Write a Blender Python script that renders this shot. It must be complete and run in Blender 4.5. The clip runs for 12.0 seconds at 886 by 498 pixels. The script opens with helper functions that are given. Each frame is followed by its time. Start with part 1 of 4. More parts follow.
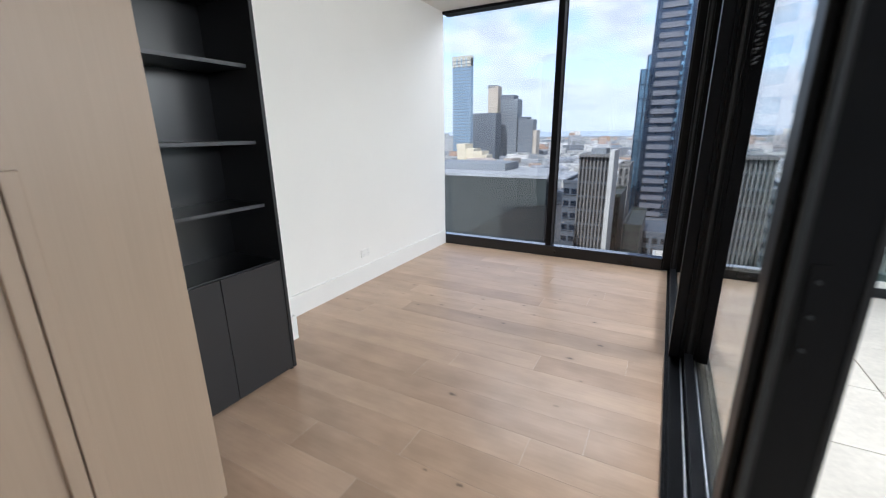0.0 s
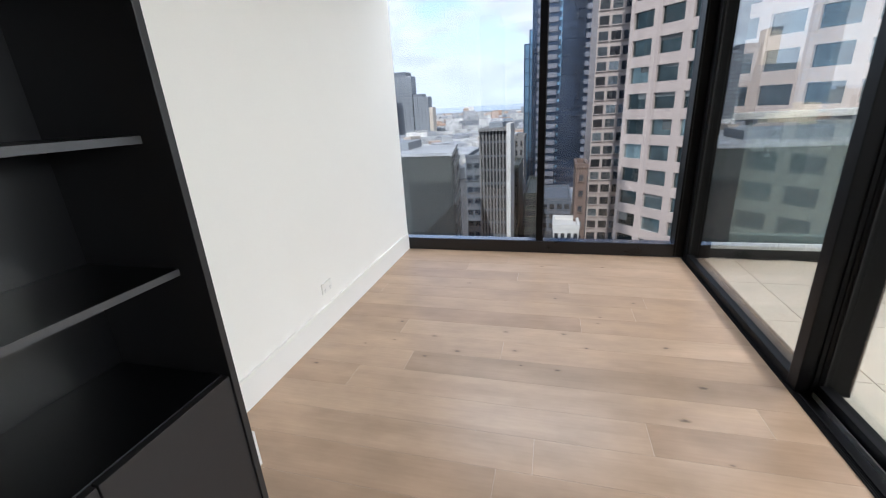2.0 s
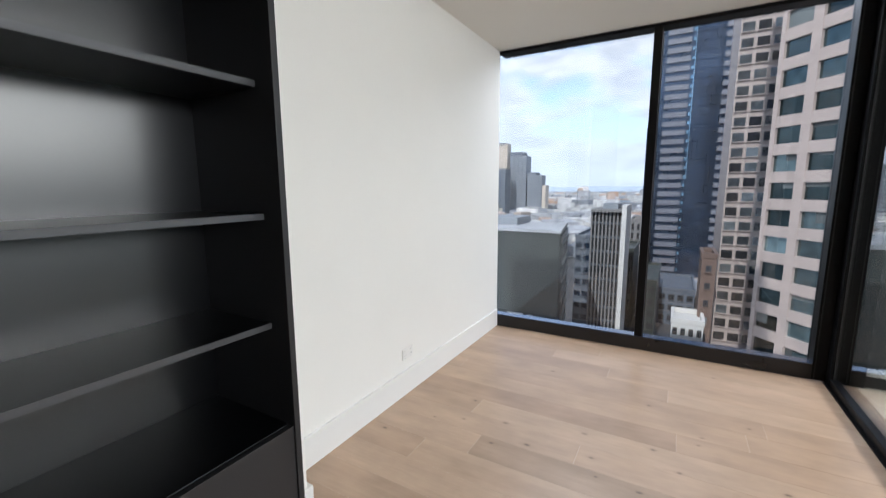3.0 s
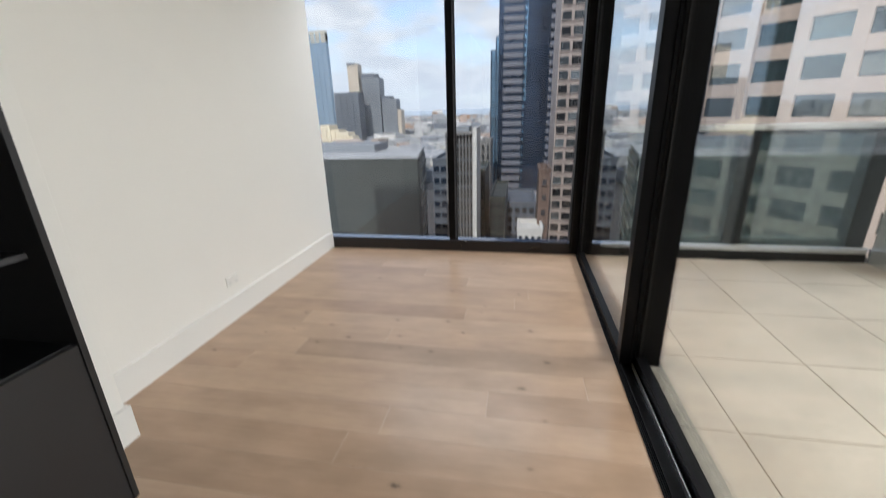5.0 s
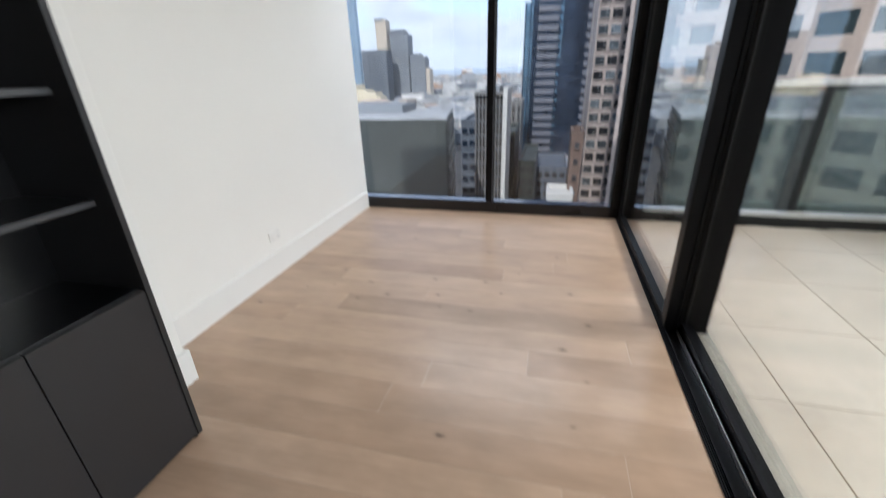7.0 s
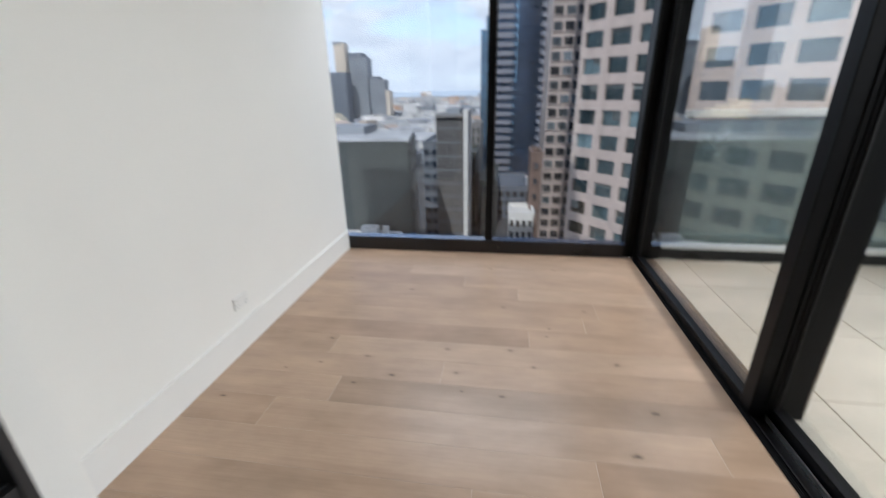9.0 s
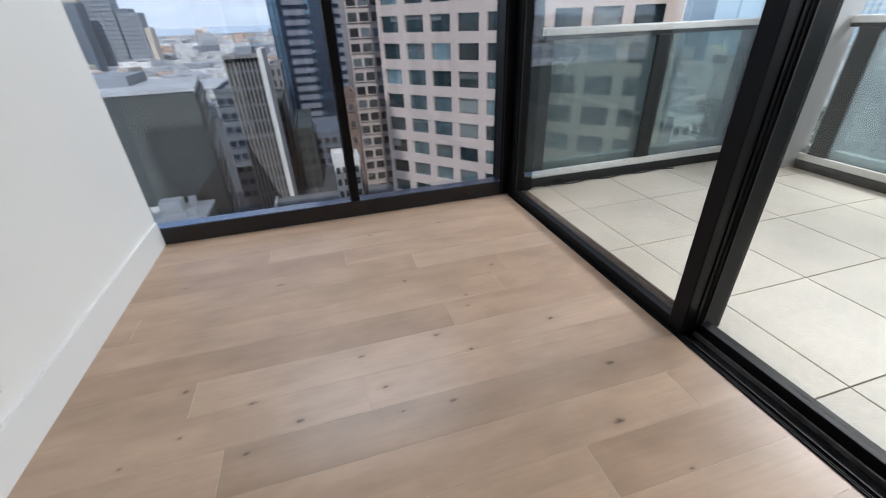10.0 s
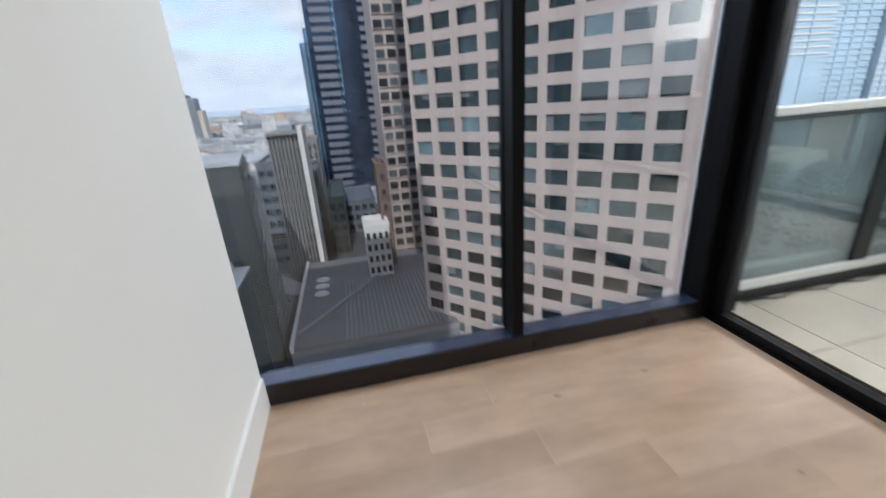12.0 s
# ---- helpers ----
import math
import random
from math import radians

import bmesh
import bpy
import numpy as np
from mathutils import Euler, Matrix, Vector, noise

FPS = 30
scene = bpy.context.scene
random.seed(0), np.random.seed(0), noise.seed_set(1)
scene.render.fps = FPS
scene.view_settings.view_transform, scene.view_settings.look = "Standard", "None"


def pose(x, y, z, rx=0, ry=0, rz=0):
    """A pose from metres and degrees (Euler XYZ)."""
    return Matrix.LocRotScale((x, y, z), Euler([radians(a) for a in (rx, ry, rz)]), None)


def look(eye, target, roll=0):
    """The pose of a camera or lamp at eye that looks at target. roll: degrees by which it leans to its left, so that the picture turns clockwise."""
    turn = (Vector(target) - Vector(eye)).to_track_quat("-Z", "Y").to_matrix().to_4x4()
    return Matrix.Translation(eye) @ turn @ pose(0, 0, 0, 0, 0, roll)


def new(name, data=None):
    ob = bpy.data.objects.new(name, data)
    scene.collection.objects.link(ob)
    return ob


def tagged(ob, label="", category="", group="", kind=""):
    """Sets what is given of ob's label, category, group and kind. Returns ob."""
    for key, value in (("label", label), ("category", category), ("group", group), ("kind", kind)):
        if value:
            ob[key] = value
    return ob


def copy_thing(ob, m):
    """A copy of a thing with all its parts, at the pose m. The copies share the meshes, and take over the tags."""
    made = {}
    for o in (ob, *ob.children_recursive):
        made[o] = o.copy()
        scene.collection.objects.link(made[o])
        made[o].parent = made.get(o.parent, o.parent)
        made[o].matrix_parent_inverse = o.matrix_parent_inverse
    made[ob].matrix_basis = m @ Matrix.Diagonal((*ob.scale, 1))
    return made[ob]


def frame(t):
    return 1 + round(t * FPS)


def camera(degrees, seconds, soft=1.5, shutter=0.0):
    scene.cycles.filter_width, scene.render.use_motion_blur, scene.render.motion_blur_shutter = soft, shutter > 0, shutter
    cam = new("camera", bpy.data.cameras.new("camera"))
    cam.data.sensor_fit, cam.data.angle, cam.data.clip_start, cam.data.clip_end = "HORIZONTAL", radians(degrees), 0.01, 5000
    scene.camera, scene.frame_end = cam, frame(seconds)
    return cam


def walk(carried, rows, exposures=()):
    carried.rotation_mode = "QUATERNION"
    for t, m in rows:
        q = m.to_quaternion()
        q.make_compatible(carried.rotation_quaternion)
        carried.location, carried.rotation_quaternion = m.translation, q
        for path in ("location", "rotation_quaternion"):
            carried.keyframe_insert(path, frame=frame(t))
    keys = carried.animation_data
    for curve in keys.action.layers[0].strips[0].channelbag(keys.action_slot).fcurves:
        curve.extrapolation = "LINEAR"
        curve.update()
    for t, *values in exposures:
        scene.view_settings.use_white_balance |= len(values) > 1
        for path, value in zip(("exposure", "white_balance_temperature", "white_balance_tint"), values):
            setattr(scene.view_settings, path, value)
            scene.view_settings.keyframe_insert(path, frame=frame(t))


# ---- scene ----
cam = camera(94.9, 12.0, soft=1.1, shutter=0.4)
PATH = [
    (0, (2.354, -4.369, 1.328), (1.434, -2.68, 0.78), -0.7),
    (0.5, (2.049, -4.208, 1.307), (1.304, -2.438, 0.748), -3.5),
    (1, (1.805, -4.054, 1.297), (1.33, -2.229, 0.631), -4.5),
    (1.5, (1.582, -3.842, 1.324), (1.109, -2.001, 0.7), -4.4),
    (2, (1.388, -3.68, 1.322), (0.882, -1.859, 0.67), -3.3),
    (2.5, (1.359, -3.626, 1.344), (0.59, -1.862, 0.798), -3.0),
    (2.7, (1.411, -3.642, 1.352), (0.431, -1.953, 0.92), -1.3),
    (4.3, (1.788, -3.854, 1.468), (1.039, -2.0, 1.442), -2.1),
    (4.5, (1.835, -3.86, 1.442), (1.243, -1.958, 1.263), -1.8),
    (5, (1.927, -3.833, 1.346), (1.571, -1.974, 0.7), -1.7),
    (5.5, (1.96, -3.809, 1.271), (1.687, -2.135, 0.211), -2.3),
    (6, (1.958, -3.795, 1.22), (1.677, -2.279, -0.053), -3.0),
    (6.5, (1.915, -3.808, 1.237), (1.58, -2.225, 0.062), -2.8),
    (7, (1.837, -3.837, 1.313), (1.366, -2.068, 0.507), -1.9),
    (7.2, (1.815, -3.853, 1.344), (1.266, -2.04, 0.701), -1.2),
    (8.8, (1.49, -3.447, 1.37), (1.038, -1.594, 0.768), -0.4),
    (9, (1.438, -3.349, 1.335), (1.137, -1.508, 0.612), -1.3),
    (9.5, (1.262, -3.076, 1.294), (1.423, -1.315, 0.359), -2.9),
    (10, (1.154, -2.815, 1.249), (1.617, -1.138, 0.263), -2.3),
    (10.5, (1.047, -2.545, 1.268), (1.789, -1.0, 0.237), 0.9),
    (11, (0.878, -2.316, 1.264), (1.832, -0.867, 0.27), 0.0),
    (11.5, (0.665, -2.05, 1.301), (1.339, -0.42, 0.357), -1.5),
    (12, (0.537, -1.728, 1.334), (0.933, 0.102, 0.632), -3.9),
]
walk(cam, [(t, look(eye, target, roll)) for t, eye, target, roll in PATH],
     exposures=[(0.0, 1.95, 5800, 10), (2.0, 1.98, 5950, 10), (2.5, 1.95, 5900, 10), (4.5, 1.93, 6200, 10), (5.0, 1.7, 6300, 10), (5.5, 1.83, 6000, 10), (6.5, 2.03, 5900, 10), (7.0, 1.88, 5950, 10), (9.0, 1.72, 5950, 10), (10.0, 1.68, 5800, 10), (10.5, 1.72, 5720, 10), (12.0, 1.68, 5950, 10)])

# ---- daylight: broken cloud, sun high behind the tower ----
SUN = Vector((-0.075, -0.74, 0.65)).normalized()
world = bpy.data.worlds.new("sky")
scene.world = world
world.use_nodes = True
wn, wl = world.node_tree.nodes, world.node_tree.links
bg = wn["Background"]
bg.inputs[1].default_value = 0.1
sky = wn.new("ShaderNodeTexSky")
sky.sky_type, sky.sun_disc = "NISHITA", False
sky.sun_elevation = math.asin(SUN.z)
sky.sun_rotation = math.atan2(SUN.x, SUN.y)
sky.air_density, sky.dust_density, sky.ozone_density = 1.0, 0.6, 2.5
wco = wn.new("ShaderNodeTexCoord")
wsep = wn.new("ShaderNodeSeparateXYZ")
wl.new(wco.outputs["Generated"], wsep.inputs[0])
wz = wn.new("ShaderNodeMath")
wz.operation, wz.use_clamp = "MAXIMUM", False
wl.new(wsep.outputs[2], wz.inputs[0])
wz.inputs[1].default_value = 0.0
wz2 = wn.new("ShaderNodeMath")
wz2.operation = "ADD"
wl.new(wz.outputs[0], wz2.inputs[0])
wz2.inputs[1].default_value = 0.22
wdiv = wn.new("ShaderNodeVectorMath")
wdiv.operation = "DIVIDE"
wcomb = wn.new("ShaderNodeCombineXYZ")
for k in range(3):
    wl.new(wz2.outputs[0], wcomb.inputs[k])
wl.new(wco.outputs["Generated"], wdiv.inputs[0])
wl.new(wcomb.outputs[0], wdiv.inputs[1])
cn = wn.new("ShaderNodeTexNoise")
cn.inputs["Scale"].default_value = 1.9
cn.inputs["Detail"].default_value = 9
cn.inputs["Roughness"].default_value = 0.56
cn.inputs["Distortion"].default_value = 0.25
wl.new(wdiv.outputs[0], cn.inputs["Vector"])
cr = wn.new("ShaderNodeValToRGB")
cr.color_ramp.elements[0].position, cr.color_ramp.elements[1].position = 0.38, 0.54
wl.new(cn.outputs[0], cr.inputs[0])
cshade = wn.new("ShaderNodeValToRGB")
cshade.color_ramp.elements[0].position, cshade.color_ramp.elements[1].position = 0.40, 0.58
cshade.color_ramp.elements[0].color = (3.2, 3.3, 3.5, 1)
cshade.color_ramp.elements[1].color = (4.9, 4.9, 4.85, 1)
puff = wn.new("ShaderNodeTexNoise")
puff.inputs["Scale"].default_value = 4.6
puff.inputs["Detail"].default_value = 8
puff.inputs["Roughness"].default_value = 0.6
wl.new(wdiv.outputs[0], puff.inputs["Vector"])
wl.new(puff.outputs[0], cshade.inputs[0])
cmix = wn.new("ShaderNodeMix")
cmix.data_type = "RGBA"
wl.new(cr.outputs[0], cmix.inputs[0])
wl.new(sky.outputs[0], cmix.inputs[6])
wl.new(cshade.outputs[0], cmix.inputs[7])
haze = wn.new("ShaderNodeMapRange")
haze.inputs[1].default_value, haze.inputs[2].default_value = 0.0, 0.34
haze.inputs[3].default_value, haze.inputs[4].default_value = 0.9, 0.0
wl.new(wsep.outputs[2], haze.inputs[0])
hmix = wn.new("ShaderNodeMix")
hmix.data_type = "RGBA"
hmix.inputs[7].default_value = (3.7, 4.1, 4.65, 1)
wl.new(haze.outputs[0], hmix.inputs[0])
wl.new(cmix.outputs[2], hmix.inputs[6])
wl.new(hmix.outputs[2], bg.inputs[0])

sun_lamp = bpy.data.lights.new("sun", "SUN")
sun_lamp.energy, sun_lamp.angle, sun_lamp.color = 1.55, radians(0.6), (1.0, 0.95, 0.87)
new("sun", sun_lamp).matrix_world = look(SUN * 100, (0, 0, 0))

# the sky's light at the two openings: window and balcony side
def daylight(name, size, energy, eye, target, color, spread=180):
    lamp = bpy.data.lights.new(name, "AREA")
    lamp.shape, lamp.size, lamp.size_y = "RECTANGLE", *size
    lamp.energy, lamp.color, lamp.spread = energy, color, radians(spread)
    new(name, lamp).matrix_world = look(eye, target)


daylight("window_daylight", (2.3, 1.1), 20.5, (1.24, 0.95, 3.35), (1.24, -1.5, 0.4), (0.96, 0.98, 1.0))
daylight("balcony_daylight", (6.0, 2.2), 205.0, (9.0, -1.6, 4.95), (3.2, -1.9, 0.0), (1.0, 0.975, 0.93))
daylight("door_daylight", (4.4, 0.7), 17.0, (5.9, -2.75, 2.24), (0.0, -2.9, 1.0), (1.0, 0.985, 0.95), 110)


# ---- materials ----
def material(name, color, rough=0.5, metal=0.0, spec=0.5):
    m = bpy.data.materials.new(name)
    m.use_nodes = True
    p = m.node_tree.nodes["Principled BSDF"]
    p.inputs["Base Color"].default_value = (*color, 1)
    p.inputs["Roughness"].default_value = rough
    p.inputs["Metallic"].default_value = metal
    p.inputs["Specular IOR Level"].default_value = spec
    return m


def node(m, kind, **values):
    n = m.node_tree.nodes.new(kind)
    for k, v in values.items():
        n.inputs[k].default_value = v
    return n


def wire(m, a, b):
    m.node_tree.links.new(a, b)


def principled(m):
    return m.node_tree.nodes["Principled BSDF"]


def ramp(m, source, stops):
    r = m.node_tree.nodes.new("ShaderNodeValToRGB")
    e = r.color_ramp.elements
    while len(e) < len(stops):
        e.new(0.5)
    for el, (p, c) in zip(e, stops):
        el.position, el.color = p, (*c, 1)
    wire(m, source, r.inputs[0])
    return r.outputs[0]


def mapped(m, scale, source="Position"):
    """World or object place, stretched by scale."""
    if source == "Position":
        src = m.node_tree.nodes.new("ShaderNodeNewGeometry").outputs["Position"]
    else:
        src = m.node_tree.nodes.new("ShaderNodeTexCoord").outputs[source]
    mp = m.node_tree.nodes.new("ShaderNodeMapping")
    mp.inputs["Scale"].default_value = scale
    wire(m, src, mp.inputs[0])
    return mp.outputs[0]


def mix(m, fac, a, b, blend="MIX"):
    n = m.node_tree.nodes.new("ShaderNodeMix")
    n.data_type, n.blend_type = "RGBA", blend
    for k, v in ((0, fac), (6, a), (7, b)):
        if isinstance(v, bpy.types.NodeSocket):
            wire(m, v, n.inputs[k])
        elif isinstance(v, tuple):
            n.inputs[k].default_value = (*v, 1)
        else:
            n.inputs[k].default_value = v
    return n.outputs[2]


def calc(m, op, a, b=None, clamp=False):
    n = m.node_tree.nodes.new("ShaderNodeMath")
    n.operation, n.use_clamp = op, clamp
    for k, v in ((0, a), (1, b)):
        if v is None:
            continue
        if isinstance(v, bpy.types.NodeSocket):
            wire(m, v, n.inputs[k])
        else:
            n.inputs[k].default_value = v
    return n.outputs[0]


def grain(m, scale, detail=4.0, vector=None, rough=0.55):
    n = node(m, "ShaderNodeTexNoise", Scale=scale, Detail=detail, Roughness=rough)
    if vector is not None:
        wire(m, vector, n.inputs["Vector"])
    return n.outputs[0]


def bump(m, height, strength, distance=0.002):
    b = node(m, "ShaderNodeBump", Strength=strength, Distance=distance)
    wire(m, height, b.inputs["Height"])
    wire(m, b.outputs[0], principled(m).inputs["Normal"])


def mottled(name, color, spread, scale, rough=0.5, metal=0.0, bumps=0.0, detail=5.0, vary=0.0, fine=8.0):
    """A surface with stains at one scale and grain at a finer one; vary: change from piece to piece."""
    m = material(name, color, rough, metal)
    place = mapped(m, (1, 1, 1))
    a = grain(m, scale, detail, place)
    b = grain(m, scale * fine, 3.0, place)
    both = calc(m, "ADD", calc(m, "MULTIPLY", a, 0.65), calc(m, "MULTIPLY", b, 0.35))
    lo = tuple(max(c * (1 - spread), 0) for c in color)
    hi = tuple(min(c * (1 + spread), 0.95) for c in color)
    col = ramp(m, both, [(0.35, lo), (0.65, hi)])
    if vary:
        info = m.node_tree.nodes.new("ShaderNodeObjectInfo")
        v = ramp(m, info.outputs["Random"], [(0, (1 - vary,) * 3), (1, (1 + vary,) * 3)])
        col = mix(m, 1.0, col, v, "MULTIPLY")
    wire(m, col, principled(m).inputs["Base Color"])
    wire(m, calc(m, "ADD", calc(m, "MULTIPLY", a, 0.18), rough - 0.09, True), principled(m).inputs["Roughness"])
    if bumps:
        bump(m, b, bumps)
    return m


# oak boards: grain runs along x, each board its own tone, dark knots
KNOTS = [(1.50, -2.718, 0.026), (1.487, -1.438, 0.017), (1.448, -1.808, 0.019), (1.975, -2.075, 0.025), (1.144, -1.466, 0.016),
         (2.031, -1.50, 0.019), (1.332, -0.347, 0.016), (0.455, -1.44, 0.017), (0.721, -1.584, 0.019), (1.216, -1.664, 0.015),
         (1.607, -1.573, 0.013), (2.115, -1.83, 0.024), (0.894, -1.721, 0.018), (0.78, -0.769, 0.017), (1.716, -1.192, 0.011),
         (1.79, -3.22, 0.018), (2.385, -3.081, 0.012), (1.63, -3.218, 0.011), (2.078, -2.29, 0.012), (0.13, -1.97, 0.016),
         (1.82, -0.316, 0.015), (1.44, -0.96, 0.015), (1.95, -0.961, 0.014), (1.694, -1.278, 0.010), (1.259, -1.797, 0.009),
         (0.72, -1.80, 0.016), (2.007, -2.564, 0.012), (0.486, -1.664, 0.010), (0.322, -1.73, 0.009), (0.276, -0.625, 0.012)]


def oak_material(name="oiled_oak", shade=(1, 1, 1)):
    m = material(name, (0.42, 0.29, 0.19), 0.42)
    info = m.node_tree.nodes.new("ShaderNodeObjectInfo")
    geo = m.node_tree.nodes.new("ShaderNodeNewGeometry")
    shift = m.node_tree.nodes.new("ShaderNodeVectorMath")
    shift.operation = "ADD"
    jump = m.node_tree.nodes.new("ShaderNodeCombineXYZ")
    wire(m, calc(m, "MULTIPLY", info.outputs["Random"], 37.0), jump.inputs[0])
    wire(m, calc(m, "MULTIPLY", info.outputs["Random"], 11.0), jump.inputs[2])
    wire(m, geo.outputs["Position"], shift.inputs[0])
    wire(m, jump.outputs[0], shift.inputs[1])

    def stretched(scale):
        mp = m.node_tree.nodes.new("ShaderNodeMapping")
        mp.inputs["Scale"].default_value = scale
        wire(m, shift.outputs[0], mp.inputs[0])
        return mp.outputs[0]

    broad = grain(m, 1.0, 3.0, stretched((1.1, 7.0, 1.0)))
    fibre = grain(m, 1.0, 6.0, stretched((4.0, 95.0, 1.0)), 0.65)
    cloud = grain(m, 4.2, 4.0, stretched((0.8, 1.5, 1.0)))
    tone = ramp(m, info.outputs["Random"], [(0.0, (0.41, 0.285, 0.195)), (0.22, (0.45, 0.318, 0.219)), (0.7, (0.482, 0.345, 0.241)), (1.0, (0.515, 0.375, 0.267))])
    col = mix(m, 1.0, tone, ramp(m, broad, [(0.3, (0.915, 0.905, 0.895)), (0.7, (1.055, 1.055, 1.055))]), "MULTIPLY")
    col = mix(m, 1.0, col, ramp(m, fibre, [(0.25, (0.92, 0.912, 0.905)), (0.75, (1.045, 1.045, 1.045))]), "MULTIPLY")
    col = mix(m, 1.0, col, ramp(m, cloud, [(0.3, (0.85, 0.84, 0.83)), (0.7, (1.10, 1.09, 1.09))]), "MULTIPLY")
    col = mix(m, 1.0, col, shade, "MULTIPLY")
    wob = grain(m, 60.0, 3.0, geo.outputs["Position"])
    total = None
    for kx, ky, size in KNOTS:
        off = m.node_tree.nodes.new("ShaderNodeVectorMath")
        off.operation = "SUBTRACT"
        wire(m, geo.outputs["Position"], off.inputs[0])
        off.inputs[1].default_value = (kx, ky, 0)
        sq = m.node_tree.nodes.new("ShaderNodeVectorMath")
        sq.operation = "MULTIPLY"
        wire(m, off.outputs[0], sq.inputs[0])
        sq.inputs[1].default_value = (0.62 / size, 1.25 / size, 0)
        ln = m.node_tree.nodes.new("ShaderNodeVectorMath")
        ln.operation = "LENGTH"
        wire(m, sq.outputs[0], ln.inputs[0])
        d = calc(m, "ADD", ln.outputs["Value"], calc(m, "MULTIPLY", wob, 1.0))
        total = d if total is None else calc(m, "MINIMUM", total, d)
    halo = ramp(m, calc(m, "MULTIPLY", total, 0.25), [(0.15, (1, 1, 1)), (0.6, (0, 0, 0))])
    core = ramp(m, calc(m, "MULTIPLY", total, 0.5), [(0.28, (1, 1, 1)), (0.62, (0, 0, 0))])
    col = mix(m, calc(m, "MULTIPLY", halo, 0.17), col, (0.22, 0.14, 0.085))
    col = mix(m, calc(m, "MULTIPLY", core, 0.88), col, (0.07, 0.045, 0.03))
    wire(m, col, principled(m).inputs["Base Color"])
    principled(m).inputs["Roughness"].default_value = 0.28
    principled(m).inputs["Specular IOR Level"].default_value = 0.56
    bump(m, fibre, 0.035, 0.0006)
    return m


def veneer_material():
    m = material("oak_veneer", (0.46, 0.35, 0.25), 0.45)
    broad = grain(m, 1.0, 3.0, mapped(m, (5.0, 5.0, 0.6)))
    fibre = grain(m, 1.0, 5.0, mapped(m, (140.0, 140.0, 2.5)), 0.6)
    col = mix(m, 1.0, ramp(m, broad, [(0.3, (0.315, 0.231, 0.161)), (0.7, (0.345, 0.255, 0.178))]),
              ramp(m, fibre, [(0.25, (0.955, 0.955, 0.95)), (0.75, (1.03, 1.03, 1.03))]), "MULTIPLY")
    wire(m, col, principled(m).inputs["Base Color"])
    bump(m, fibre, 0.08, 0.0006)
    return m


def pane_material(name, tint, rough=0.0, least=0.03, film=0.0):
    """Flat architectural glass: tinted see-through body with a sharp reflection that grows at a glance."""
    m = bpy.data.materials.new(name)
    m.use_nodes = True
    nt = m.node_tree
    nt.nodes.remove(nt.nodes["Principled BSDF"])
    tr = node(m, "ShaderNodeBsdfTransparent", Color=(*tint, 1))
    gl = node(m, "ShaderNodeBsdfGlossy", Roughness=rough, Color=(0.9, 0.93, 0.95, 1))
    lw = node(m, "ShaderNodeLayerWeight", Blend=0.5)
    gloss = calc(m, "ADD", calc(m, "MULTIPLY", calc(m, "POWER", lw.outputs["Facing"], 2.4), 0.95), least, True)
    mx = nt.nodes.new("ShaderNodeMixShader")
    wire(m, gloss, mx.inputs[0])
    wire(m, tr.outputs[0], mx.inputs[1])
    wire(m, gl.outputs[0], mx.inputs[2])
    out = mx.outputs[0]
    if film:
        dust = node(m, "ShaderNodeBsdfTranslucent", Color=(0.56, 0.64, 0.67, 1))
        top = nt.nodes.new("ShaderNodeMixShader")
        amount = calc(m, "MULTIPLY", grain(m, 1.6, 4.0, mapped(m, (1, 1, 1))), film * 2)
        wire(m, amount, top.inputs[0])
        wire(m, out, top.inputs[1])
        wire(m, dust.outputs[0], top.inputs[2])
        out = top.outputs[0]
    wire(m, out, nt.nodes["Material Output"].inputs["Surface"])
    return m


OAK = oak_material()
OAK_DARK = oak_material("smoky_oak", (0.89, 0.895, 0.90))
VENEER = veneer_material()
WALL = mottled("white_wall_paint", (0.86, 0.845, 0.795), 0.02, 1.2, 0.62, bumps=0.05, fine=160)
TRIM = mottled("white_satin_trim", (0.82, 0.812, 0.775), 0.015, 3.0, 0.55, fine=40)
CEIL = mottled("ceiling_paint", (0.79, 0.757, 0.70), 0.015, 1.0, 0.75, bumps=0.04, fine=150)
SUBFLOOR = mottled("pale_joint_filler", (0.62, 0.52, 0.42), 0.08, 9.0, 0.8)
ALU = mottled("black_powder_coat", (0.0034, 0.0034, 0.0042), 0.15, 6.0, 0.42, bumps=0.03, fine=90)
ALU_SHEEN = mottled("black_anodised_sill", (0.007, 0.0075, 0.0095), 0.12, 5.0, 0.3, metal=0.0, fine=60)
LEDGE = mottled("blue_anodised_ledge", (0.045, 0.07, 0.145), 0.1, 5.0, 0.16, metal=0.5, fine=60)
JAMB = mottled("polished_anodised_jamb", (0.30, 0.32, 0.34), 0.06, 5.0, 0.12, metal=0.8, fine=60)
RAIL = mottled("bright_steel_rail", (0.82, 0.82, 0.81), 0.06, 20.0, 0.32, metal=1.0)
BLACK = material("black_laminate", (0.0022, 0.0023, 0.0028), 0.285)
EDGE = mottled("grey_laminate_edge", (0.06, 0.061, 0.064), 0.08, 6.0, 0.4, fine=60)
CHAR = mottled("charcoal_laminate", (0.017, 0.0165, 0.0172), 0.12, 4.0, 0.5, fine=80)
principled(ALU).inputs["Specular IOR Level"].default_value = 0.17
principled(BLACK).inputs["Specular IOR Level"].default_value = 1.0
principled(LEDGE).inputs["Coat Weight"].default_value = 1.0
principled(LEDGE).inputs["Coat Roughness"].default_value = 0.08
RUBBER = material("black_rubber", (0.003, 0.003, 0.003), 0.6)
